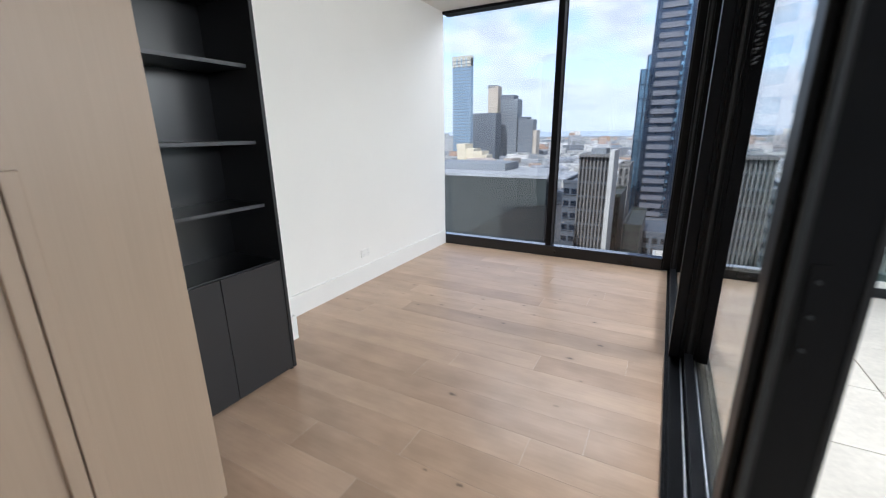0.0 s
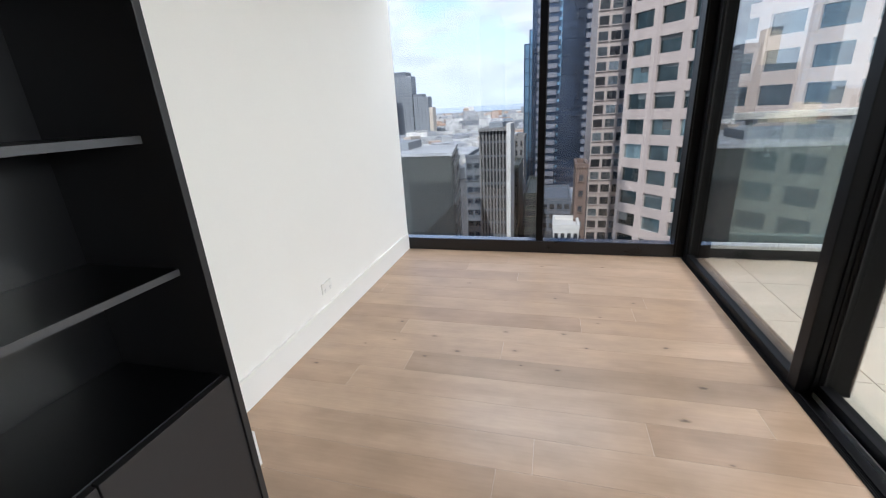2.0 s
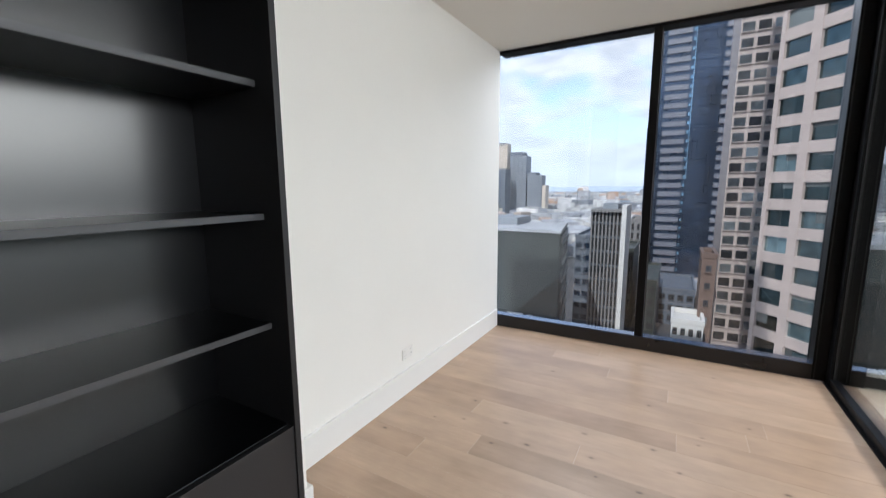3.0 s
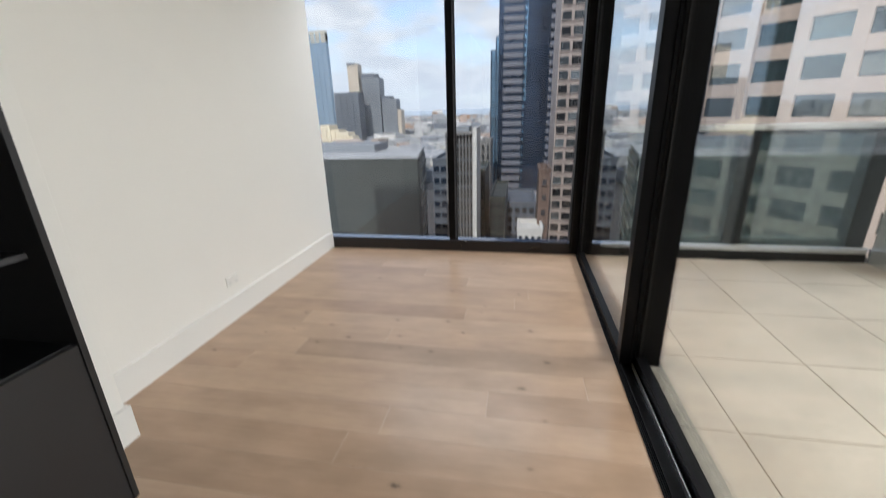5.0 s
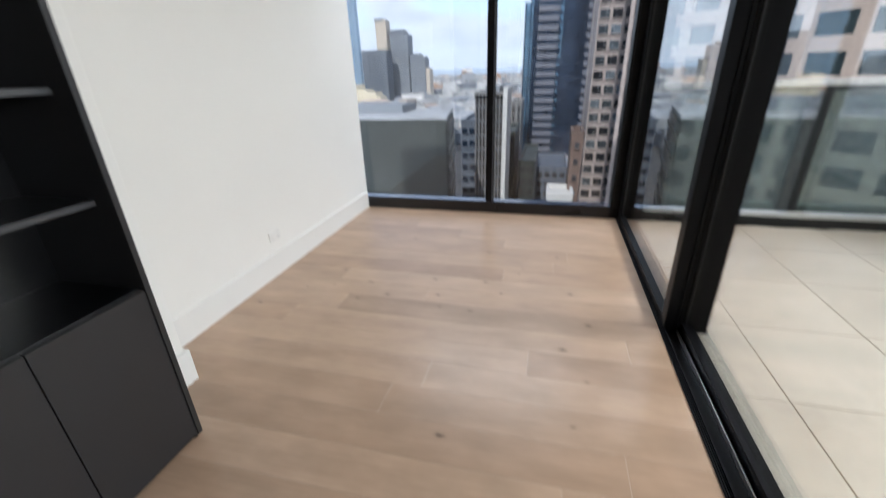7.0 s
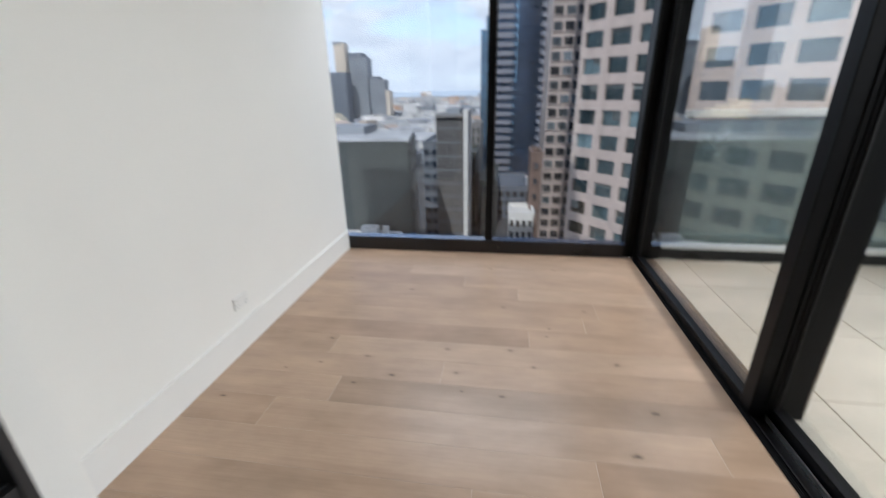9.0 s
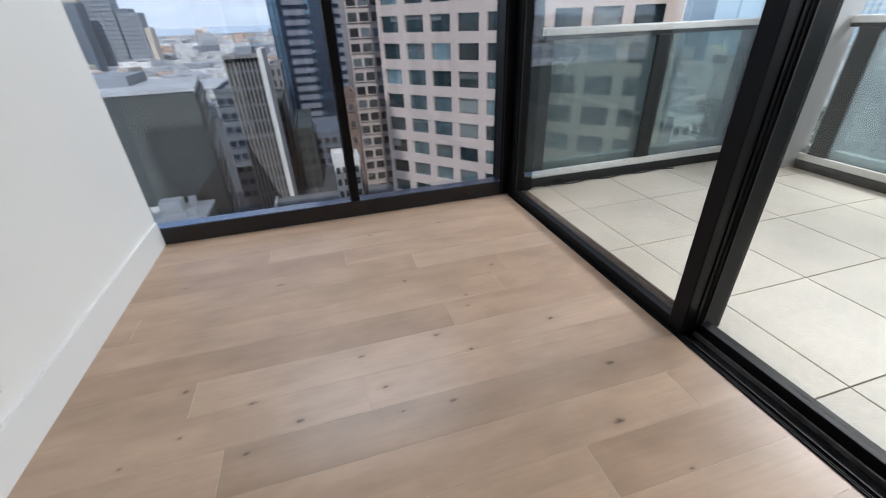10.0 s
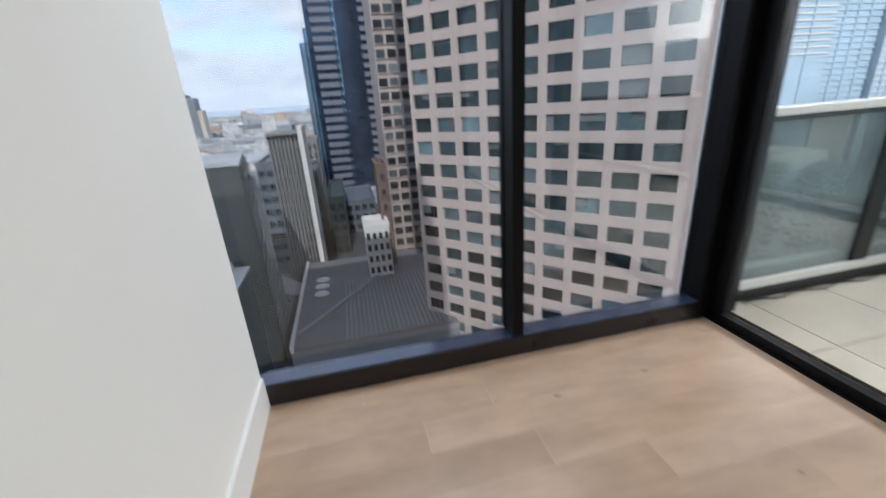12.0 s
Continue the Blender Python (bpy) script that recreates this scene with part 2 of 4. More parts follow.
PLASTIC = material("white_plastic", (0.82, 0.81, 0.77), 0.4)
SLOT = material("grey_slot", (0.30, 0.30, 0.29), 0.6)
TILE = mottled("sandstone_porcelain", (0.57, 0.53, 0.46), 0.14, 2.2, 0.52, bumps=0.05, vary=0.045, fine=14)
GROUT = mottled("dark_open_joint", (0.035, 0.032, 0.03), 0.2, 12.0, 0.9)
RENDER = mottled("grey_rendered_concrete", (0.46, 0.47, 0.475), 0.06, 1.6, 0.7, bumps=0.08, fine=40)
SOFFIT = mottled("pale_soffit", (0.74, 0.73, 0.70), 0.04, 1.0, 0.75)
RAILING = mottled("silver_handrail", (0.84, 0.84, 0.83), 0.04, 8.0, 0.35, metal=0.1)
GRAPHITE = mottled("graphite_post", (0.013, 0.015, 0.016), 0.1, 6.0, 0.42)
PANE = pane_material("tinted_window_glass", (0.78, 0.79, 0.80), least=0.05)
DOOR_PANE = pane_material("grey_door_glass", (0.945, 0.935, 0.90))
BAL_PANE = pane_material("grey_green_glass", (0.52, 0.60, 0.58), film=0.18)

STONE = mottled("pink_granite", (0.43, 0.355, 0.318), 0.07, 0.35, 0.55, fine=30)
STONE_DIM = mottled("brown_granite", (0.35, 0.292, 0.265), 0.09, 0.3, 0.6, fine=30)


def city_glass(name, dark, light, rough=0.12, metal=0.75):
    m = material(name, dark, rough, metal)
    info = m.node_tree.nodes.new("ShaderNodeObjectInfo")
    col = ramp(m, info.outputs["Random"], [(0.0, dark), (0.45, dark), (0.8, light), (1.0, tuple(min(c * 1.8, 0.9) for c in light))])
    streak = grain(m, 0.8, 3.0, mapped(m, (1, 1, 1)))
    col = mix(m, 1.0, col, ramp(m, streak, [(0.35, (0.7, 0.7, 0.7)), (0.65, (1.3, 1.3, 1.3))]), "MULTIPLY")
    wire(m, col, principled(m).inputs["Base Color"])
    return m


OFFICE_GLASS = city_glass("green_office_glass", (0.032, 0.05, 0.055), (0.13, 0.18, 0.19))
OFFICE_BLIND = mottled("pale_office_blind", (0.115, 0.13, 0.13), 0.15, 0.6, 0.5, vary=0.5)
SMALL_GLASS = city_glass("brown_office_glass", (0.09, 0.09, 0.095), (0.26, 0.29, 0.30))
BLUE_GLASS = mottled("blue_curtain_wall", (0.05, 0.075, 0.12), 0.25, 0.12, 0.14, metal=0.7, fine=4)
SHAFT_GLASS = mottled("dark_blue_curtain_wall", (0.05, 0.072, 0.115), 0.3, 0.12, 0.16, metal=0.6, fine=4)
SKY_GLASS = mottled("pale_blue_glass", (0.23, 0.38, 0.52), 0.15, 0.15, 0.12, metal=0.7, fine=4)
BAND = mottled("grey_spandrel_granite", (0.135, 0.14, 0.165), 0.1, 0.2, 0.5, fine=10)
WHITE_STONE = mottled("white_precast", (0.55, 0.54, 0.515), 0.06, 0.3, 0.7, fine=12)
FIN = mottled("grey_precast_fin", (0.17, 0.165, 0.16), 0.08, 0.3, 0.7, fine=12)
DARK_WALL = mottled("dark_recessed_glazing", (0.028, 0.030, 0.034), 0.2, 0.3, 0.25, fine=8)
FIN_GAP = mottled("unlit_glazing", (0.012, 0.013, 0.015), 0.2, 0.3, 0.7, fine=8)
SLATE = mottled("grey_metal_cladding", (0.036, 0.043, 0.040), 0.08, 0.25, 0.45, fine=10)
ROOF = mottled("pale_roof_membrane", (0.36, 0.37, 0.385), 0.2, 0.12, 0.85, fine=8)
PODIUM = mottled("podium_roof_sheet", (0.115, 0.12, 0.13), 0.2, 0.10, 0.6, fine=20)
BRICK = mottled("brown_brick", (0.135, 0.092, 0.076), 0.15, 0.5, 0.8, fine=12)
BEIGE = mottled("cream_render", (0.68, 0.60, 0.45), 0.1, 0.1, 0.8, fine=8)
GOLD = mottled("pale_gold_glass", (0.66, 0.58, 0.44), 0.1, 0.1, 0.25, metal=0.8, fine=6)
# hazy materials: the distance haze is painted into the base colour
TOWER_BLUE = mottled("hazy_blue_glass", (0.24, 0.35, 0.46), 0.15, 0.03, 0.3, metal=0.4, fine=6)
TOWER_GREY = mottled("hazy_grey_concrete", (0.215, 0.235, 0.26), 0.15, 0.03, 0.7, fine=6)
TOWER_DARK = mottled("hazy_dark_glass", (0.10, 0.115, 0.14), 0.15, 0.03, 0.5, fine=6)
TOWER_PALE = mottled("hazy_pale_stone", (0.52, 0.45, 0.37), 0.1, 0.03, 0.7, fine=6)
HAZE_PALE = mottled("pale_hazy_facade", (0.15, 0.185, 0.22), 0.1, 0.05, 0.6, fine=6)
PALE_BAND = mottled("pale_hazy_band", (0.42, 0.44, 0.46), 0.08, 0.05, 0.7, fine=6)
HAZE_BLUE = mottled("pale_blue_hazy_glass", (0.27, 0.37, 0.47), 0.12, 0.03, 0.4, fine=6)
ASPHALT = mottled("asphalt", (0.055, 0.056, 0.06), 0.25, 0.05, 0.9, fine=12)
LEAF = mottled("park_foliage", (0.085, 0.10, 0.075), 0.25, 0.2, 0.8, fine=6)


def ground_material():
    m = material("city_ground", (0.1, 0.1, 0.1), 0.9)
    a = grain(m, 0.0035, 5.0, mapped(m, (1, 1, 1)))
    b = grain(m, 0.03, 4.0, mapped(m, (1, 1, 1)))
    col = mix(m, 1.0, ramp(m, a, [(0.35, (0.17, 0.185, 0.20)), (0.65, (0.30, 0.315, 0.33))]), ramp(m, b, [(0.3, (0.7, 0.7, 0.72)), (0.7, (1.25, 1.22, 1.2))]), "MULTIPLY")
    wire(m, col, principled(m).inputs["Base Color"])
    return m


def suburb_material():
    m = material("mixed_roofs_and_walls", (0.3, 0.3, 0.3), 0.8)
    geo = m.node_tree.nodes.new("ShaderNodeNewGeometry")
    col = ramp(m, geo.outputs["Random Per Island"], [(0.0, (0.16, 0.17, 0.19)), (0.2, (0.33, 0.33, 0.33)), (0.38, (0.44, 0.43, 0.41)), (0.52, (0.24, 0.25, 0.28)),
                                                   (0.66, (0.62, 0.60, 0.57)), (0.78, (0.33, 0.21, 0.15)), (0.86, (0.33, 0.31, 0.28)), (1.0, (0.19, 0.22, 0.26))])
    b = grain(m, 0.25, 3.0, mapped(m, (1, 1, 1.8)))
    wire(m, mix(m, 1.0, col, ramp(m, b, [(0.35, (0.75, 0.77, 0.80)), (0.62, (1.45, 1.45, 1.42))]), "MULTIPLY"), principled(m).inputs["Base Color"])
    return m


# ---- mesh helpers ----
def add_box(bm, a, b, bevel=0.0):
    lo = [min(p, q) for p, q in zip(a, b)]
    hi = [max(p, q) for p, q in zip(a, b)]
    vs = bmesh.ops.create_cube(bm, size=1)["verts"]
    for v in vs:
        v.co = Vector([lo[i] + (v.co[i] + 0.5) * (hi[i] - lo[i]) for i in range(3)])
    if bevel:
        edges = list({e for v in vs for e in v.link_edges})
        bmesh.ops.bevel(bm, geom=edges, offset=bevel, segments=2, profile=0.6, affect="EDGES")


def add_tube(bm, a, b, r, sides=12):
    a, b = Vector(a), Vector(b)
    m = Matrix.Translation((a + b) / 2) @ (b - a).to_track_quat("Z", "Y").to_matrix().to_4x4()
    bmesh.ops.create_cone(bm, cap_ends=True, segments=sides, radius1=r, radius2=r, depth=(b - a).length, matrix=m)


def part(name, bm, mat, parent=None, label=""):
    me = bpy.data.meshes.new(name)
    bm.to_mesh(me)
    bm.free()
    me.materials.append(mat)
    ob = new(name, me)
    if parent is not None:
        ob.parent = parent
    if label:
        ob["label"] = label
    return ob


def bar(name, a, b, mat, parent=None, label="", bevel=0.002):
    bm = bmesh.new()
    add_box(bm, a, b, bevel)
    return part(name, bm, mat, parent, label)


def thing(name, label, category, group="", kind=""):
    return tagged(new(name), label, category, group, kind)


def shared(name, mesh, place, parent, turn=0.0):
    """One more object on a mesh that its like share."""
    ob = new(name, mesh)
    ob.parent = parent
    ob.location = place
    if turn:
        ob.rotation_euler = (0, 0, turn)
    return ob


def mesh_box(name, size, mat, chamfer=0.0):
    """A box about the origin, its top rim cut back by the chamfer."""
    x, y, z = (s / 2 for s in size)
    c = chamfer
    if c:
        vs = [(sx * x, sy * y, -z) for sx, sy in ((-1, -1), (1, -1), (1, 1), (-1, 1))]
        vs += [(sx * x, sy * y, z - c) for sx, sy in ((-1, -1), (1, -1), (1, 1), (-1, 1))]
        vs += [(sx * (x - c), sy * (y - c), z) for sx, sy in ((-1, -1), (1, -1), (1, 1), (-1, 1))]
        fs = [(0, 3, 2, 1)] + [(k, (k + 1) % 4, 4 + (k + 1) % 4, 4 + k) for k in range(4)]
        fs += [(4 + k, 4 + (k + 1) % 4, 8 + (k + 1) % 4, 8 + k) for k in range(4)] + [(8, 9, 10, 11)]
    else:
        vs = [(sx * x, sy * y, sz * z) for sz in (-1, 1) for sx, sy in ((-1, -1), (1, -1), (1, 1), (-1, 1))]
        fs = [(0, 3, 2, 1), (4, 5, 6, 7)] + [(k, (k + 1) % 4, 4 + (k + 1) % 4, 4 + k) for k in range(4)]
    me = bpy.data.meshes.new(name)
    me.from_pydata(vs, [], fs)
    me.materials.append(mat)
    return me


# ---- the room: shell ----
W, H = 2.48, 2.60           # clear width and height
BACK = -6.4                 # wall behind the camera
floor_ob = bar("floor", (-0.2, BACK, -0.10), (W, 0.0, -0.0007), SUBFLOOR, bevel=0)
tagged(floor_ob, "pale oak board floor with fine joints and dark knots", "floor", kind="structure")
wall_w = bar("wall_west", (-0.2, -2.66, 0), (0, 0.02, H), WALL, bevel=0)
tagged(wall_w, "plain white painted plaster wall beside the window", "wall", kind="structure")
nib = bar("wall_nib", (-0.2, -2.90, 0), (0.272, -2.66, H), WALL, bevel=0.003)
tagged(nib, "short white wall return beside the black bookcase", "wall", kind="structure")
wall_r = bar("wall_recess", (-0.2, -3.70, 0), (0.165, -2.90, H), WALL, bevel=0)
tagged(wall_r, "white wall behind the built-in bookcase", "wall", kind="structure")
wall_b = bar("wall_south", (-0.2, BACK - 0.2, 0), (W + 0.2, BACK, H), WALL, bevel=0)
tagged(wall_b, "plain white painted back wall of the room", "wall", kind="structure")
wall_j = bar("wall_joinery", (-0.2, BACK, 0), (0.42, -3.70, H), WALL, bevel=0)
tagged(wall_j, "white wall behind the timber wardrobe", "wall", kind="structure")
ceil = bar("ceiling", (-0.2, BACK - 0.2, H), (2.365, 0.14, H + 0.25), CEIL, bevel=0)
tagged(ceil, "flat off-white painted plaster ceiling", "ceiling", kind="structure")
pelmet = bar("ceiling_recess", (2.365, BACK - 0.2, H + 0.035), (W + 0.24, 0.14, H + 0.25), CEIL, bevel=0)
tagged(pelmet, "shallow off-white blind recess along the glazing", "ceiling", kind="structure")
outer = bar("wall_outer_end", (W, BACK, 0), (W + 0.2, -5.4, H + 0.03), WALL, bevel=0)
tagged(outer, "white wall past the sliding door", "wall", kind="structure")


def skirting(a, b):
    """White board with a small rounded top edge."""
    bm = bmesh.new()
    add_box(bm, a, b)
    top = [e for e in bm.edges if all(v.co.z > max(a[2], b[2]) - 1e-4 for v in e.verts)]
    bmesh.ops.bevel(bm, geom=top, offset=0.002, segments=2, profile=0.5, affect="EDGES")
    return tagged(part("baseboard", bm, TRIM), "tall white painted skirting board along the wall", "skirting board", kind="structure")


skirting((0, -2.645, 0), (0.016, -0.001, 0.165))
skirting((0.272, -2.90, 0), (0.288, -2.644, 0.165))
skirting((0.0165, -2.66, 0), (0.2715, -2.644, 0.165))


# ---- window wall: black frame, two tall panes ----
win = thing("window_1", "floor-to-ceiling window in black aluminium with two tall panes", "window", kind="structure")
bar("window_sill", (0.0, 0.0, 0.0), (2.42, 0.115, 0.112), ALU_SHEEN, win, "black sill, glossy on top")
bar("sill_return", (-0.16, 0.0205, -0.05), (-0.0005, 0.115, 0.112), ALU_SHEEN, win, bevel=0)
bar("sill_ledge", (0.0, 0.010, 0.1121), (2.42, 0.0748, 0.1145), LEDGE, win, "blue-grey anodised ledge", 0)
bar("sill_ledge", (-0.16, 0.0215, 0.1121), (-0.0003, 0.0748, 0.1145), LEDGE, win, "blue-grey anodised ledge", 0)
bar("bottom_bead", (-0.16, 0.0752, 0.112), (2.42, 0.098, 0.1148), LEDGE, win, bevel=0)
bar("window_head", (0.0, 0.0, H - 0.028), (2.42, 0.14, H - 0.0005), ALU, win)
bar("jamb", (-0.199, 0.021, 0.116), (-0.16, 0.14, H - 0.001), JAMB, win, "polished anodised side jamb")
bar("mullion", (1.262, 0.012, 0.112), (1.322, 0.125, H - 0.028), ALU, win)
bar("mullion_cap", (1.258, 0.1255, 0.112), (1.326, 0.165, H - 0.028), ALU, win)
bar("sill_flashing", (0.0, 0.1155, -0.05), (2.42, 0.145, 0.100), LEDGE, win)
for x0, x1 in ((-0.16, 1.262), (1.322, 2.42)):
    p = bar("pane", (x0, 0.100, 0.1125), (x1, 0.108, H - 0.028), PANE, win, bevel=0)
    p.visible_shadow = False
bar("corner_post", (2.42, 0.0, 0.0), (2.70, 0.15, H + 0.03), ALU, win, "black corner post", 0.004)
bar("post_groove", (2.433, -0.004, 0.002), (2.440, -0.0003, H - 0.001), RUBBER, win, bevel=0)

# ---- sliding glazing onto the balcony ----
door = thing("door_1", "black aluminium sliding balcony door standing partly open", "sliding door", kind="structure")
END = -5.4
RAIL_H = 0.05
bar("track_bed", (W, END, -0.03), (2.652, -0.0005, -0.004), ALU, door, "black ribbed floor track", 0)
for k, x in enumerate((2.4815, 2.490, 2.4985)):
    bar("track_rib", (x, END, -0.004), (x + 0.0035, -0.001, 0.006), ALU, door, bevel=0.0006)
bar("track_lip", (2.503, END, -0.004), (2.511, -1.80, 0.012), ALU, door, bevel=0.001)
bar("steel_rail", (2.560, END, -0.004), (2.5665, -1.80, 0.019), RAIL, door, "bright steel running rail", 0.0008)
bar("track_curb", (2.642, END, -0.0295), (2.6525, -0.001, 0.014), ALU, door, bevel=0.001)
bar("head_rail", (2.495, END, H - 0.03), (2.70, -0.0005, H + 0.034), ALU, door)


def glazed_panel(name, x0, x1, y0, y1, stile0, stile1, label, wide=0.0):
    """A framed glass leaf between two y values: a frame that carries its pane and gaskets; wide: extra depth of its stiles."""
    z0, z1 = 0.006, H - 0.031
    bm = bmesh.new()
    add_box(bm, (x0, y0, z0), (x1 + wide, y0 + stile0, z1), 0.004)
    add_box(bm, (x0, y1 - stile1, z0), (x1 + wide, y1, z1), 0.004)
    add_box(bm, (x0 + 0.002, y0 + stile0 - 0.004, z0), (x1 - 0.002, y1 - stile1 + 0.004, z0 + RAIL_H), 0.003)
    add_box(bm, (x0 + 0.002, y0 + stile0 - 0.004, z1 - 0.06), (x1 - 0.002, y1 - stile1 + 0.004, z1), 0.003)
    leaf = part(name, bm, ALU, door, label)
    xm = (x0 + x1) / 2
    p = bar("pane", (xm - 0.004, y0 + stile0, z0 + RAIL_H), (xm + 0.004, y1 - stile1, z1 - 0.06), DOOR_PANE, leaf, bevel=0)
    p.visible_shadow = False
    for ya, yb in ((y0 + stile0, y0 + stile0 + 0.006), (y1 - stile1 - 0.006, y1 - stile1)):
        bar("gasket", (xm - 0.012, ya, z0 + RAIL_H), (xm - 0.0045, yb, z1 - 0.06), RUBBER, leaf, bevel=0)
    return leaf


fixed = glazed_panel("fixed_panel", 2.498, 2.556, -1.79, -0.0008, 0.075, 0.085, "fixed glass panel in a black frame")
slider = glazed_panel("sliding_panel", 2.575, 2.632, -3.42, -1.715, 0.10, 0.085, "sliding glass panel in a black frame", 0.070)
# two thin bright bars added to draw the highlights along the gasket
for x in (2.5935, 2.5985):
    bar("gasket_glint", (x, -1.7965, 0.01), (x + 0.0016, -1.7945, H - 0.045), RAIL, slider, "thin bright strip standing in for a gasket highlight", 0)
bar("interlock", (2.5565, -1.795, 0.006), (2.5745, -1.735, H - 0.04), ALU, slider, bevel=0.001)
bar("stile_fin", (2.555, -3.405, 0.006), (2.575, -3.325, H - 0.04), ALU, slider, bevel=0.006)
bar("stile_ridge", (2.5765, -3.4275, 0.008), (2.591, -3.4203, H - 0.04), GRAPHITE, slider, "rounded grey ridge", 0.003)
bar("stile_groove", (2.5915, -3.4215, 0.008), (2.600, -3.4203, H - 0.04), RUBBER, slider, bevel=0)
bar("stile_edge", (2.690, -3.4225, 0.008), (2.7022, -3.4203, H - 0.04), RUBBER, slider, bevel=0)
bar("lock_plate", (2.612, -3.4225, 0.88), (2.640, -3.4203, 1.09), ALU, slider, "slim black lock plate with screws", 0.0008)
for z in (0.915, 0.985, 1.055):
    bm = bmesh.new()
    add_tube(bm, (2.626, -3.4224, z), (2.626, -3.4250, z), 0.0055)
    part("screw", bm, GRAPHITE, slider)
bar("end_jamb", (2.50, END, 0.0), (2.70, END + 0.07, H - 0.031), ALU, door, bevel=0.003)

# ---- blind chain at the glazing ----
blind = thing("roller_blind", "rolled-up white blind with a beaded chain", "blind")
bm = bmesh.new()
add_tube(bm, (2.425, -3.62, H - 0.008), (2.425, -1.85, H - 0.008), 0.022, 20)
part("rolled_fabric", bm, TRIM, blind)
bar("bracket", (2.395, -3.635, H - 0.035), (2.455, -3.622, H + 0.034), PLASTIC, blind)
bar("bracket", (2.395, -1.848, H - 0.035), (2.455, -1.835, H + 0.034), PLASTIC, blind)
bm = bmesh.new()
loop = [(-3.585, 2.55 - 0.012 * k) for k in range(93)] + [(-3.567 + 0.018 * math.cos(math.pi + math.pi * k / 5), 1.44 + -0.018 * math.sin(math.pi * k / 5)) for k in range(6)]
loop += [(-3.549, 1.445 + 0.012 * k) for k in range(93)]
for y, z in loop:
    bmesh.ops.create_icosphere(bm, subdivisions=1, radius=0.002, matrix=Matrix.Translation((2.45, y, z)))
part("bead_chain", bm, GRAPHITE, blind, "grey beaded pull chain")

# ---- ceiling fittings, outlet ----
for x, y in ((1.13, -1.35), (1.415, -1.348)):
    fit_ob = thing("ceiling_fitting", "small round white ceiling fitting, unlit", "ceiling fitting", "ceiling fittings")
    bm = bmesh.new()
    add_tube(bm, (x, y, H - 0.006), (x, y, H - 0.0003), 0.028, 24)
    part("trim_ring", bm, PLASTIC, fit_ob)
    bm = bmesh.new()
    add_tube(bm, (x, y, H - 0.018), (x, y, H - 0.0062), 0.011, 16)
    part("nozzle", bm, RENDER, fit_ob)
outlet = thing("power_outlet", "white double power outlet on the white wall", "power outlet")
bar("face_plate", (0.0005, -1.613, 0.243), (0.0095, -1.497, 0.315), PLASTIC, outlet, bevel=0.003)
for y in (-1.588, -1.522):
    bar("rocker_switch", (0.0097, y - 0.007, 0.292), (0.0135, y + 0.007, 0.306), PLASTIC, outlet, bevel=0.001)
    for dy, dz in ((-0.008, 0.0), (0.008, 0.0), (0, -0.016)):
        bar("pin_slot", (0.0096, y + dy - 0.0015, 0.268 + dz - 0.004), (0.0100, y + dy + 0.0015, 0.268 + dz + 0.004), SLOT, outlet, bevel=0)


# ---- black bookcase ----
def bookcase():
    case = thing("bookcase", "tall built-in black bookcase with empty shelves over two charcoal doors", "bookcase")
    y0, y1, x0, x1 = -3.640, -2.914, 0.172, 0.566
    top = H - 0.012
    bar("side_panel", (x0, y1 - 0.020, 0.014), (x1, y1, top), CHAR, case)
    bar("side_panel", (x0, y0, 0.014), (x1, y0 + 0.020, top), CHAR, case)
    bar("back_panel", (x0, y0 + 0.020, 0.03), (x0 + 0.012, y1 - 0.020, top - 0.03), BLACK, case, bevel=0)
    bar("top_panel", (x0, y0 + 0.020, top - 0.03), (x1, y1 - 0.020, top), CHAR, case)
    bar("cabinet_top", (x0 + 0.012, y0 + 0.020, 0.648), (0.538, y1 - 0.020, 0.672), BLACK, case)
    bar("cabinet_base", (x0 + 0.012, y0 + 0.020, 0.022), (0.538, y1 - 0.020, 0.040), BLACK, case)
    for z in (0.980, 1.302, 1.662, 1.975, 2.285):
        s = bar("shelf", (x0 + 0.012, y0 + 0.020, z - 0.018), (0.492, y1 - 0.020, z), BLACK, case, bevel=0.0015)
        bar("edge_strip", (0.4921, y0 + 0.021, z - 0.0175), (0.4934, y1 - 0.021, z - 0.0005), EDGE, s, "grey shelf edging", 0)
    mid = (y0 + y1) / 2 - 0.006
    for ya, yb in ((y0 + 0.022, mid - 0.0018), (mid + 0.0018, y1 - 0.0204)):
        bar("cabinet_door", (0.540, ya, 0.016), (0.560, yb, 0.6695), CHAR, case, "flat charcoal door", 0.0015)
    for y in (y0 + 0.02, y1 - 0.02):
        bm = bmesh.new()
        add_tube(bm, (x1 - 0.025, y, 0.0), (x1 - 0.025, y, 0.0215), 0.012, 14)
        part("levelling_foot", bm, RUBBER, case)
    return case


bookcase()


